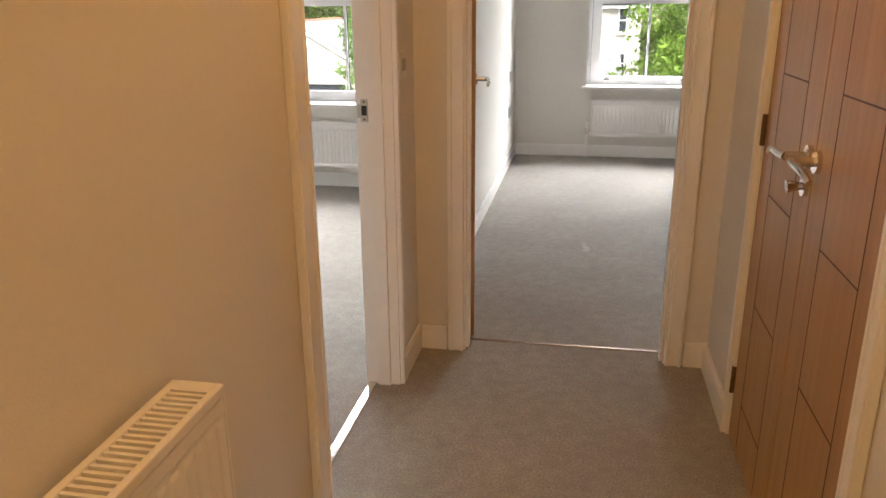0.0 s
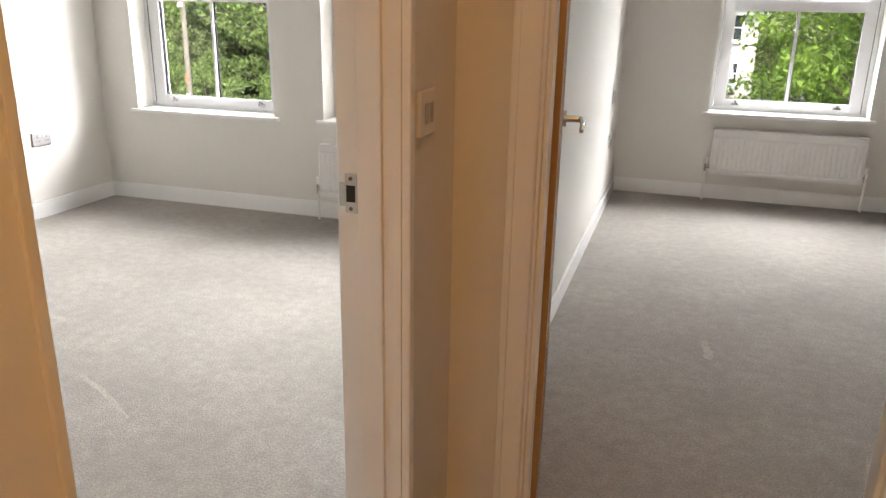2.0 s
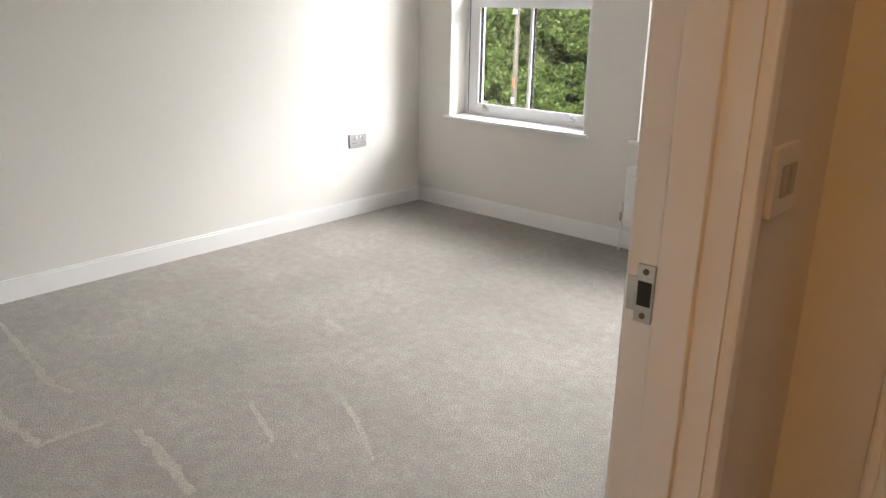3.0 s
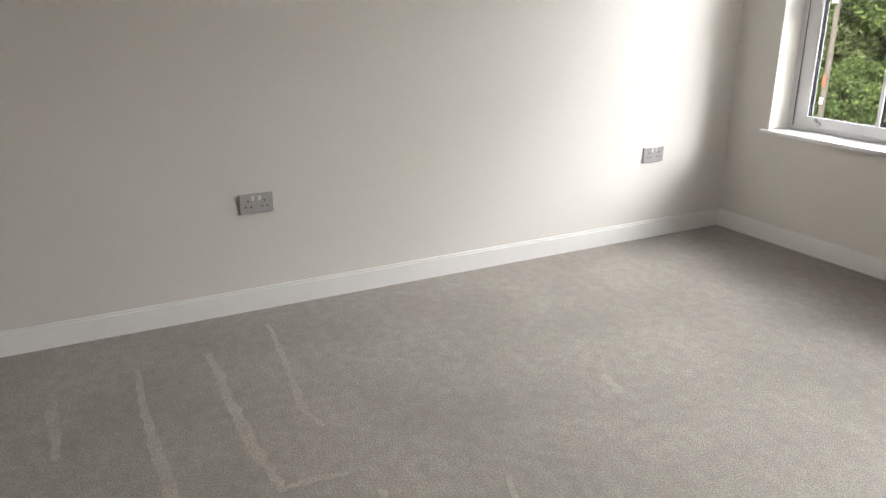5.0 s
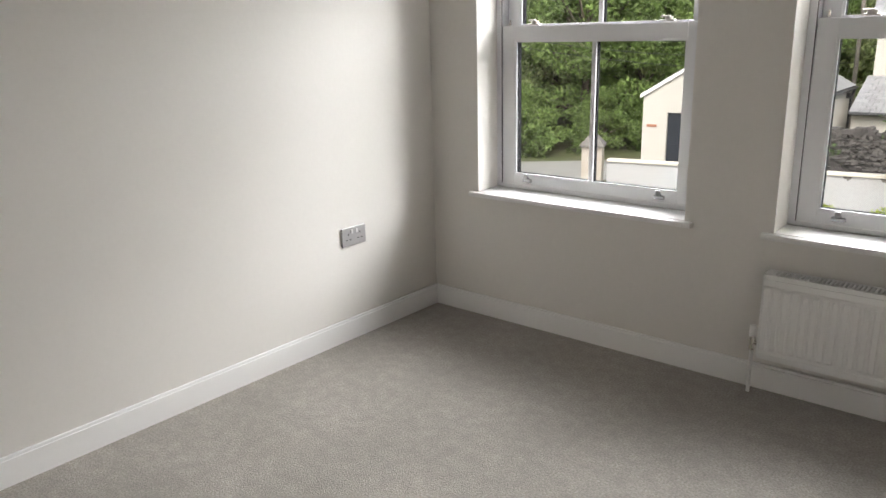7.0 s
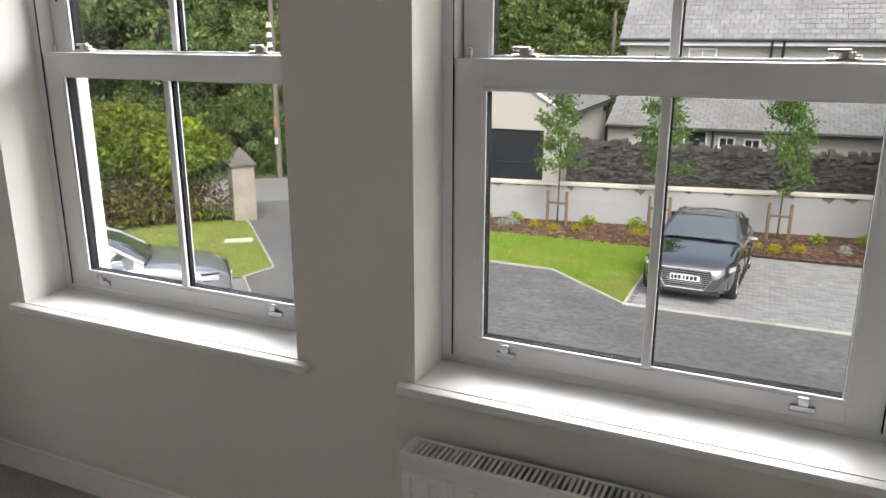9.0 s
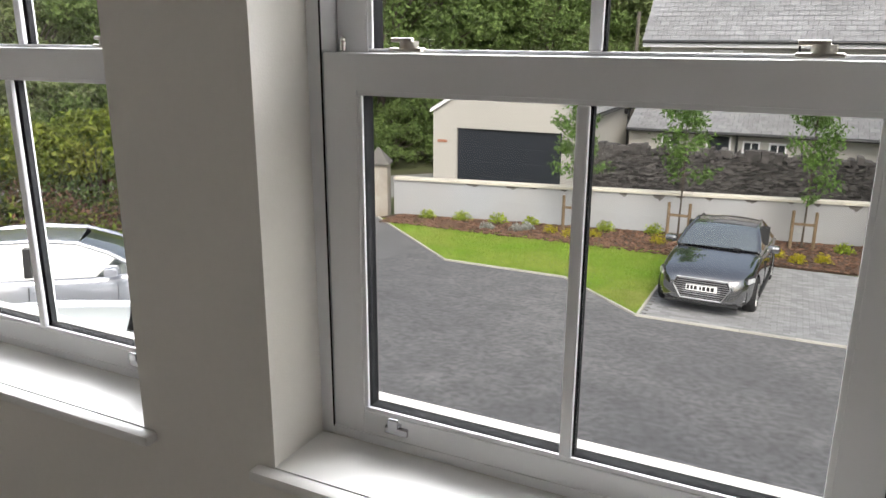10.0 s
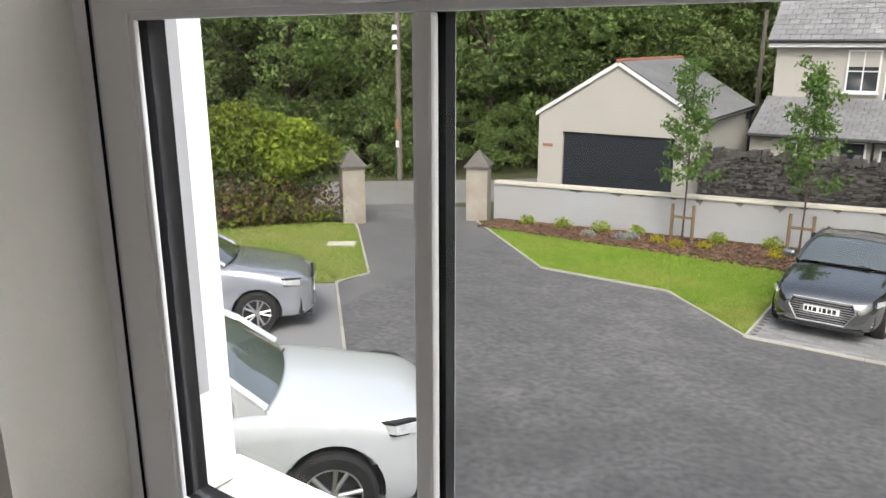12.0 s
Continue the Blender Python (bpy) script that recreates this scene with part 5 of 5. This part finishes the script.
    for ax in axles:
        for s in (-1, 1):
            wy = s * (w - 0.115)
            bmx = bmesh.new()
            prof_t = [(wheel_r * 0.66, -0.105), (wheel_r * 0.9, -0.112), (wheel_r * 0.98, -0.085), (wheel_r, -0.04), (wheel_r, 0.04), (wheel_r * 0.98, 0.085), (wheel_r * 0.9, 0.112), (wheel_r * 0.66, 0.105)]
            rg = []
            for i in range(36):
                a = 2 * math.pi * i / 36
                rg.append([bmx.verts.new((ax + r * math.cos(a), wy + t, wheel_r + r * math.sin(a))) for r, t in prof_t])
            for i in range(36):
                a, b = rg[i], rg[(i + 1) % 36]
                for j in range(len(prof_t)):
                    bmx.faces.new((a[j], a[(j + 1) % 8], b[(j + 1) % 8], b[j]))
            bmesh.ops.recalc_face_normals(bmx, faces=bmx.faces)
            wheel = part("wheel", cyl(bmesh.new(), pose(ax, wy + s * 0.01, wheel_r, 90), wheel_r * 0.66, 0.12, 32), DARKPL, c)
            part("tyre", bmx, TYRE, wheel, "black rubber tyre", True)
            bmx = cyl(bmesh.new(), pose(ax, wy + s * 0.09, wheel_r, 90), wheel_r * 0.13, 0.03, 20)
            for i in range(5):
                for d in (-0.13, 0.13):
                    a = 2 * math.pi * i / 5 + d
                    p, q = wheel_r * 0.1, wheel_r * 0.66
                    tube(bmx, [(ax + p * math.cos(a), wy + s * 0.085, wheel_r + p * math.sin(a)), (ax + q * math.cos(a + d * 0.6), wy + s * 0.10, wheel_r + q * math.sin(a + d * 0.6))], wheel_r * 0.055, 6)
            for i in range(36):
                a, b = 2 * math.pi * i / 36, 2 * math.pi * (i + 1) / 36
                r0, r1 = wheel_r * 0.62, wheel_r * 0.69
                bmx.faces.new([bmx.verts.new((ax + r * math.cos(t), wy + s * 0.105, wheel_r + r * math.sin(t))) for r, t in ((r0, a), (r1, a), (r1, b), (r0, b))])
            part("rim", bmx, ALLOY, wheel, "silver multi-spoke alloy rim")
    return c


BLACK_CAR = paint("black_car_paint", (0.012, 0.012, 0.014), 0.0, 1.0, 3.6)
WHITE_CAR = paint("white_car_paint", (0.56, 0.58, 0.59), 0.0, 1.0)
SILVER_CAR = paint("silver_car_paint", (0.50, 0.52, 0.58), 0.55, 0.9)


def parked(x, y, heading):
    """Pose on the slope, forwards at that many degrees from +x."""
    n = Matrix.Rotation(radians(TILT), 4, "X")
    return Matrix.Translation((x, y, gz(y) + 0.006)) @ n @ pose(0, 0, 0, 0, 0, heading)


car(parked(-1.57, 20.5, -93.5), 4.4, 1.70, 1.32, BLACK_CAR, "glossy black saloon parked on the paved bay", 0.93, 0.88, (0.70, -0.02, -1.12, -1.8), 0.315, (1.36, -1.32))
car(parked(-6.02, 9.55, 43.3), 4.85, 1.92, 1.68, WHITE_CAR, "white sport utility car parked beside the building", 1.14, 1.10, (0.95, 0.2, -1.55, -2.1), 0.39, (1.48, -1.45), 0.22, 0.12)
car(parked(-10.25, 12.9, 43.3), 4.3, 1.80, 1.47, SILVER_CAR, "pale silver hatchback parked near the lawn", 1.02, 0.98, (0.85, 0.02, -1.35, -1.9), 0.32, (1.3, -1.33), 0.17, 0.03)


# ---- plants ----
def clump_tree(name, height, spread, trunk_r, n_clumps, per, leaf, material, seed, low=0.25):
    """Trunk with limbs, and a crown of leaf clumps with gaps; returns a thing at the origin."""
    rng = np.random.default_rng(seed)
    t = new(name)
    bm = tube(bmesh.new(), [(0, 0, -0.3), (0.1, 0.05, height * 0.2), (-0.05, 0.1, height * 0.45), (0.1, 0, height * 0.75)], trunk_r, 9, trunk_r * 0.3)
    centres, radii = [], []
    for i in range(n_clumps):
        u = rng.uniform(low, 1)
        ring = spread * math.sin(math.pi * min(1, (u - low) / (1 - low) * 0.72 + 0.22)) * math.sqrt(rng.uniform(0.1, 1))
        a = rng.uniform(0, 6.283)
        p = np.array((ring * math.cos(a), ring * math.sin(a), height * u))
        centres.append(p), radii.append(rng.uniform(0.55, 1.15) * spread * 0.26)
        if i % 3 == 0:
            tube(bm, [(0, 0.04, height * max(0.12, u * 0.55)), tuple(p * (0.5, 0.5, 0.8)), tuple(p)], trunk_r * 0.3, 5, trunk_r * 0.06)
    part("trunk", bm, BARK, t)
    pts = []
    for p, r in zip(centres, radii):
        d = rng.normal(size=(per, 3))
        d /= np.linalg.norm(d, axis=1)[:, None]
        pts.append(p + d * (r * rng.uniform(0.45, 1.08, per) ** 0.6)[:, None] * (1, 1, 0.72))
    c = np.concatenate(pts)
    ob = new("crown", leaves("crown", c, rng.uniform(0.6, 1.3, len(c)) * leaf, material, rng))
    ob.parent = t
    return t


def plant_out(base, label, category, group, spots, seed):
    """Copies of a plant at (x, y, scale)."""
    rng = np.random.default_rng(seed)
    first = True
    tagged(base, label, category, group)
    for x, y, s in spots:
        m = pose(x, y, gz(y), 0, 0, rng.uniform(0, 360))
        ob = base if first else copy_thing(base, m)
        ob.matrix_basis = m
        ob.scale = (s, s, s * rng.uniform(0.9, 1.12))
        first = False


wood_a = clump_tree("tree", 11, 4.2, 0.24, 95, 210, 0.25, LEAF_WOOD, 31, 0.16)
wood_b = clump_tree("tree", 9, 4.4, 0.2, 90, 210, 0.24, LEAF_WOOD, 32, 0.08)
wood_c = clump_tree("tree", 10, 3.9, 0.18, 85, 220, 0.22, LEAF_PALE, 33, 0.12)
bush = clump_tree("bush", 3.4, 2.4, 0.07, 60, 110, 0.20, LEAF_WOOD, 34, 0.05)
rng = np.random.default_rng(77)
spots = {"a": [], "b": [], "c": [], "bush": []}
for row, (out0, step) in enumerate(((14.5, 4.6), (19.5, 5.0), (26, 6.0), (34, 7.0))):
    along = -34.0 + row * 1.7
    while along < 44:
        x, y = lane_point(along + rng.uniform(-0.8, 0.8), out0 + rng.uniform(-1.2, 1.2))
        spots["abcc"[int(rng.integers(4))]].append((x, y, rng.uniform(0.85, 1.25) * (1 + 0.12 * row)))
        along += step
for along in np.arange(-30, 16, 3.1):
    x, y = lane_point(along + rng.uniform(-0.6, 0.6), 11.4 + rng.uniform(-0.3, 0.6))
    spots["bush"].append((x, y, rng.uniform(0.55, 0.95)))
for x in np.arange(-16, 26, 5.0):
    spots["abc"[int(rng.integers(3))]].append((x + rng.uniform(-1, 1), 47 + rng.uniform(-1.5, 2.5), rng.uniform(1.1, 1.5)))
plant_out(wood_a, "tall dark green woodland tree in full leaf", "tree", "trees across the lane", spots["a"], 1)
plant_out(wood_b, "broad dark green woodland tree in full leaf", "tree", "trees across the lane", spots["b"], 2)
plant_out(wood_c, "pale green willow-like tree in full leaf", "tree", "trees across the lane", spots["c"], 3)
plant_out(bush, "low dense green bush on the lane verge", "bush", "bushes on the verge", spots["bush"], 4)
shrub = clump_tree("tree", 8.5, 3.6, 0.16, 130, 120, 0.19, LEAF_BRIGHT, 35, 0.02)
plant_out(shrub, "bright green leafy tree close to the house", "tree", "trees by the house", [(6.0, 24.0, 1.0), (8.6, 22.5, 1.1), (7.0, 27.5, 1.15), (12, 25, 1.1)], 5)
yellow_bush = clump_tree("bush", 2.6, 1.5, 0.05, 30, 90, 0.14, LEAF_LIME, 36, 0.05)
plant_out(yellow_bush, "yellow-green bush beside the garage", "bush", "", [(-5.2, 36.8, 1.1)], 6)

# hedge along the left side of the lawn
rng = np.random.default_rng(41)
HEDGE = [(-14.6, 20.5), (-15.6, 18.6), (-16.7, 16.2), (-17.9, 13.0), (-18.8, 9.0)]
hd = thing("hedge", pose(0, 0, 0), "tall overgrown green hedge on an earth bank", "hedge")
bm = bmesh.new()
for (x0, y0), (x1, y1) in zip(HEDGE, HEDGE[1:]):
    for i in range(5):
        x, y = x0 + (x1 - x0) * i / 5, y0 + (y1 - y0) * i / 5
        for k in range(4):
            a = rng.uniform(0, 6.283)
            tube(bm, [(x, y, gz(y) - 0.1), (x + 0.25 * math.cos(a), y + 0.25 * math.sin(a), gz(y) + 0.9), (x + 0.7 * math.cos(a), y + 0.7 * math.sin(a), gz(y) + 2.1)], 0.03, 5, 0.01)
part("stems", bm, BARK, hd)


def hedge_leaves(name, n, z0, z1, half, size, material, seed, label):
    r = np.random.default_rng(seed)
    seg = r.integers(0, len(HEDGE) - 1, n)
    u = r.uniform(0, 1, n)
    P = np.array(HEDGE)
    xy = P[seg] * (1 - u)[:, None] + P[seg + 1] * u[:, None]
    base = np.array([gz(y) for y in xy[:, 1]])
    wob = 0.35 * np.sin(xy[:, 1] * 2.1) + 0.25 * np.sin(xy[:, 1] * 5.3 + 1)
    a = r.uniform(0, 6.283, n)
    rad = half * r.uniform(0.55, 1.05, n) * (1 + 0.25 * wob)
    zz = base + z0 + (z1 - z0 + 0.75 * wob) * (0.5 + 0.5 * np.sin(a) * r.uniform(0.7, 1.05, n))
    off = np.cos(a) * rad
    c = np.stack([xy[:, 0] + off * 0.86 + r.normal(0, 0.06, n), xy[:, 1] + off * 0.4 + r.normal(0, 0.06, n), zz], 1)
    ob = new(name, leaves(name, c, r.uniform(0.6, 1.3, n) * size, material, r))
    ob.parent = hd
    tagged(ob, label, "", "", "stuff")


hedge_leaves("foliage", 22000, 1.25, 2.75, 1.15, 0.16, LEAF_HEDGE, 51, "yellow-green hedge leaves")
hedge_leaves("underleaf", 11000, 0.5, 2.3, 0.9, 0.15, LEAF_WOOD, 52, "dark inner hedge leaves")
hedge_leaves("dead_growth", 11000, -0.1, 1.35, 1.3, 0.12, CHIPS, 53, "brown dead growth at the hedge foot")
hedge_leaves("bank_plants", 5000, 0.0, 0.9, 1.45, 0.14, LEAF_HEDGE, 54, "scattered weeds on the bank")


r = np.random.default_rng(55)
d = r.normal(size=(5200, 3))
d /= np.linalg.norm(d, axis=1)[:, None]
lump = 1 + 0.22 * np.sin(d[:, 0] * 5 + 1) * np.sin(d[:, 2] * 6)
c = np.array((-14.75, 19.9, gz(19.9) + 1.95)) + d * (r.uniform(0.55, 1.02, 5200) * lump)[:, None] * (0.95, 0.95, 0.88)
clump = new("end_clump", leaves("end_clump", c, r.uniform(0.6, 1.3, 5200) * 0.17, LEAF_LIME, r))
clump.parent = hd
tagged(clump, "yellow-green rounded clump ending the hedge", "", "", "stuff")


def young_tree(x, y, height, seed):
    rng = np.random.default_rng(seed)
    t = thing("young_tree", pose(x, y, gz(y) + 0.04), "newly planted slender tree tied between two stakes", "tree", "young trees along the wall")
    bm = tube(bmesh.new(), [(0, 0, -0.1), (0.02, 0, height * 0.4), (-0.02, 0.03, height * 0.7), (0.03, 0, height * 0.97)], 0.032, 8, 0.008)
    pts = []
    for i in range(34):
        z = height * rng.uniform(0.33, 0.95)
        a = rng.uniform(0, 6.283)
        reach = height * (0.20 - 0.14 * (z / height)) * rng.uniform(0.5, 1.25) + 0.05
        tip = np.array((reach * math.cos(a), reach * math.sin(a), z + rng.uniform(-0.1, 0.35)))
        tube(bm, [(0, 0, z - 0.15), tuple(tip * (0.5, 0.5, 1)), tuple(tip)], 0.009, 5, 0.003)
        k = int(rng.integers(45, 85))
        u = rng.uniform(0.35, 1.1, k)[:, None]
        pts.append(np.array((0, 0, z - 0.15)) * (1 - u) + tip * u + rng.normal(0, 0.10, (k, 3)))
    part("trunk", bm, BARK, t)
    c = np.concatenate(pts)
    ob = new("leaves", leaves("leaves", c, rng.uniform(0.09, 0.17, len(c)), LEAF_YOUNG, rng, 0.8, 0.4))
    ob.parent = t
    for s in (-0.26, 0.26):
        part("stake", cyl(bmesh.new(), pose(s, -0.08, 0.42), 0.045, 1.1, 10, 0.04), TIMBER, t, "round timber stake")
    part("cross_bar", boxed(-0.30, 0.30, -0.055, -0.02, 0.60, 0.67, bevel=0.008), TIMBER, t)
    part("tie", boxed(-0.05, 0.05, -0.03, 0.045, 0.60, 0.66, bevel=0.01), RUBBER, t, "black rubber tree tie")
    return t


young_tree(-5.65, 24.5, 4.6, 61)
young_tree(-3.0, 24.95, 4.5, 62)
young_tree(-0.08, 25.4, 4.3, 63)


def bed_plant(name, x, y, size, material, n, label, category, seed, aspect=0.4):
    rng = np.random.default_rng(seed)
    d = rng.normal(size=(n, 3))
    d[:, 2] = np.abs(d[:, 2]) * 1.1
    d /= np.linalg.norm(d, axis=1)[:, None]
    c = d * (size * rng.uniform(0.35, 1.0, n))[:, None]
    ob = new(name, leaves(name, c, rng.uniform(0.05, 0.11, n), material, rng, -0.6, aspect))
    ob.matrix_world = pose(x, y, gz(y) + 0.05)
    tagged(ob, label, category, "bedding plants")


for i, (x, y) in enumerate(((-9.75, 24.0), (-8.76, 24.2), (-7.76, 24.4), (-6.87, 24.6), (-4.87, 24.95), (-3.63, 25.2), (0.89, 25.4), (2.01, 25.75))):
    bed_plant("lime_shrub", x, y, 0.27 + 0.03 * (i % 3), LEAF_LIME, 260, "small lime-green shrub planted in the bed", "shrub", 100 + i)
for i, (x, y) in enumerate(((-6.1, 23.9), (-5.52, 23.62), (-4.97, 24.0), (-3.36, 24.1), (-0.61, 23.95), (0.4, 23.96), (-0.16, 23.6))):
    bed_plant("golden_shrub", x, y, 0.24, LEAF_YELLOW, 260, "small golden-yellow grassy shrub in the bed", "shrub", 120 + i, 0.2)
for i, (x, y) in enumerate(((-7.7, 23.42), (-6.94, 23.63), (-6.75, 23.95), (1.4, 24.3))):
    bed_plant("silver_shrub", x, y, 0.22, LEAF_SILVER, 200, "small silver-leaved plant in the bed", "shrub", 140 + i)


# ---- poles and cables ----
def utility_pole(x, y, height, insulators):
    p = thing("utility_pole", pose(x, y, gz(y)), "weathered wooden utility pole", "pole")
    part("shaft", cyl(bmesh.new(), pose(0, 0, height / 2 - 0.2), 0.11, height, 12, 0.085), POLEW, p)
    if insulators:
        for z in (5.0, 5.35, 5.7):
            part("insulator", cyl(bmesh.new(), pose(-0.04, -0.13, z), 0.11, 0.17, 12, 0.08), PLATE, p, "white ceramic insulator")
        part("marker", boxed(-0.07, 0.07, -0.13, -0.10, 1.95, 2.35), RIDGE, p, "small weathered warning plate")
        part("sign", boxed(-0.07, 0.07, -0.13, -0.10, 1.3, 1.55), PLATE, p)
    return p


utility_pole(-17.9, 29.1, 9, True)
utility_pole(-7.7, 42.0, 6.9, False)
for i, (z0, z1) in enumerate(((1.1, 0.2), (1.5, 0.9), (0.8, -0.4))):
    bm = tube(bmesh.new(), [(-17.9 + 10.2 * u / 8, 29.1 + 12.9 * u / 8, z0 + (z1 - z0) * u / 8 - 0.5 * math.sin(math.pi * u / 8)) for u in range(9)], 0.012, 5)
    tagged(new("overhead_cable", mesh_of("overhead_cable", bm, BLACKP)), "thin black overhead cable between poles", "cable", "overhead cables")

# ---- paving blocks ----
def block_mesh():
    return mesh_of("paving_block", boxed(-0.097, 0.097, -0.047, 0.047, -0.04, 0.012, bevel=0.0), PAVER)


bay = tagged(new("parking_bay"), "parking bay of pale grey block paving", "pavement", "", "structure")
shared = block_mesh()
lo, hi = [], []
made = 0
tilt = pose(0, 0, 0, TILT)
for j in range(int((BAY_R[3] - BAY_R[2]) / 0.1)):
    for i in range(int((BAY_R[1] - BAY_R[0]) / 0.2)):
        x, y = BAY_R[0] + 0.1 + 0.2 * i + 0.1 * (j % 2), BAY_R[2] + 0.06 + 0.1 * j
        if x > BAY_R[1] - 0.05:
            continue
        if made < 300 and -1.2 < x < 1.2 and y < 20.3:
            ob = new("paving_block", shared)
            ob.parent = bay
            ob.matrix_world = Matrix.Translation((x, y, gz(y) + 0.004)) @ tilt
            made += 1
        else:
            z = gz(y)
            lo.append((x - 0.097, y - 0.047, z - 0.04)), hi.append((x + 0.097, y + 0.047, z + 0.016))
rest = new("paving_blocks", boxes("paving_blocks", lo, hi, PAVER_I))
rest.parent = bay
tagged(rest, "pale grey paving blocks", "", "", "stuff")
flat("side_bay", [(-9.74, 16.1), (-7.27, 13.48), (-4.2, 10.1), (-10.5, 6.6), (-15.0, 11.0)], 0.004, PAVER_I, "grey paved parking bays beside the building", "pavement")

# the plot outside lies turned a little against the house
PLOT = Matrix.Translation((-0.5, 5.5, 0)) @ Matrix.Rotation(radians(1.7), 4, "Z") @ Matrix.Translation((0.5, -5.5, 0))
bpy.context.view_layer.update()
for ob in [o for o in scene.objects if o not in INDOORS and o.parent is None]:
    ob.matrix_world = PLOT @ ob.matrix_world
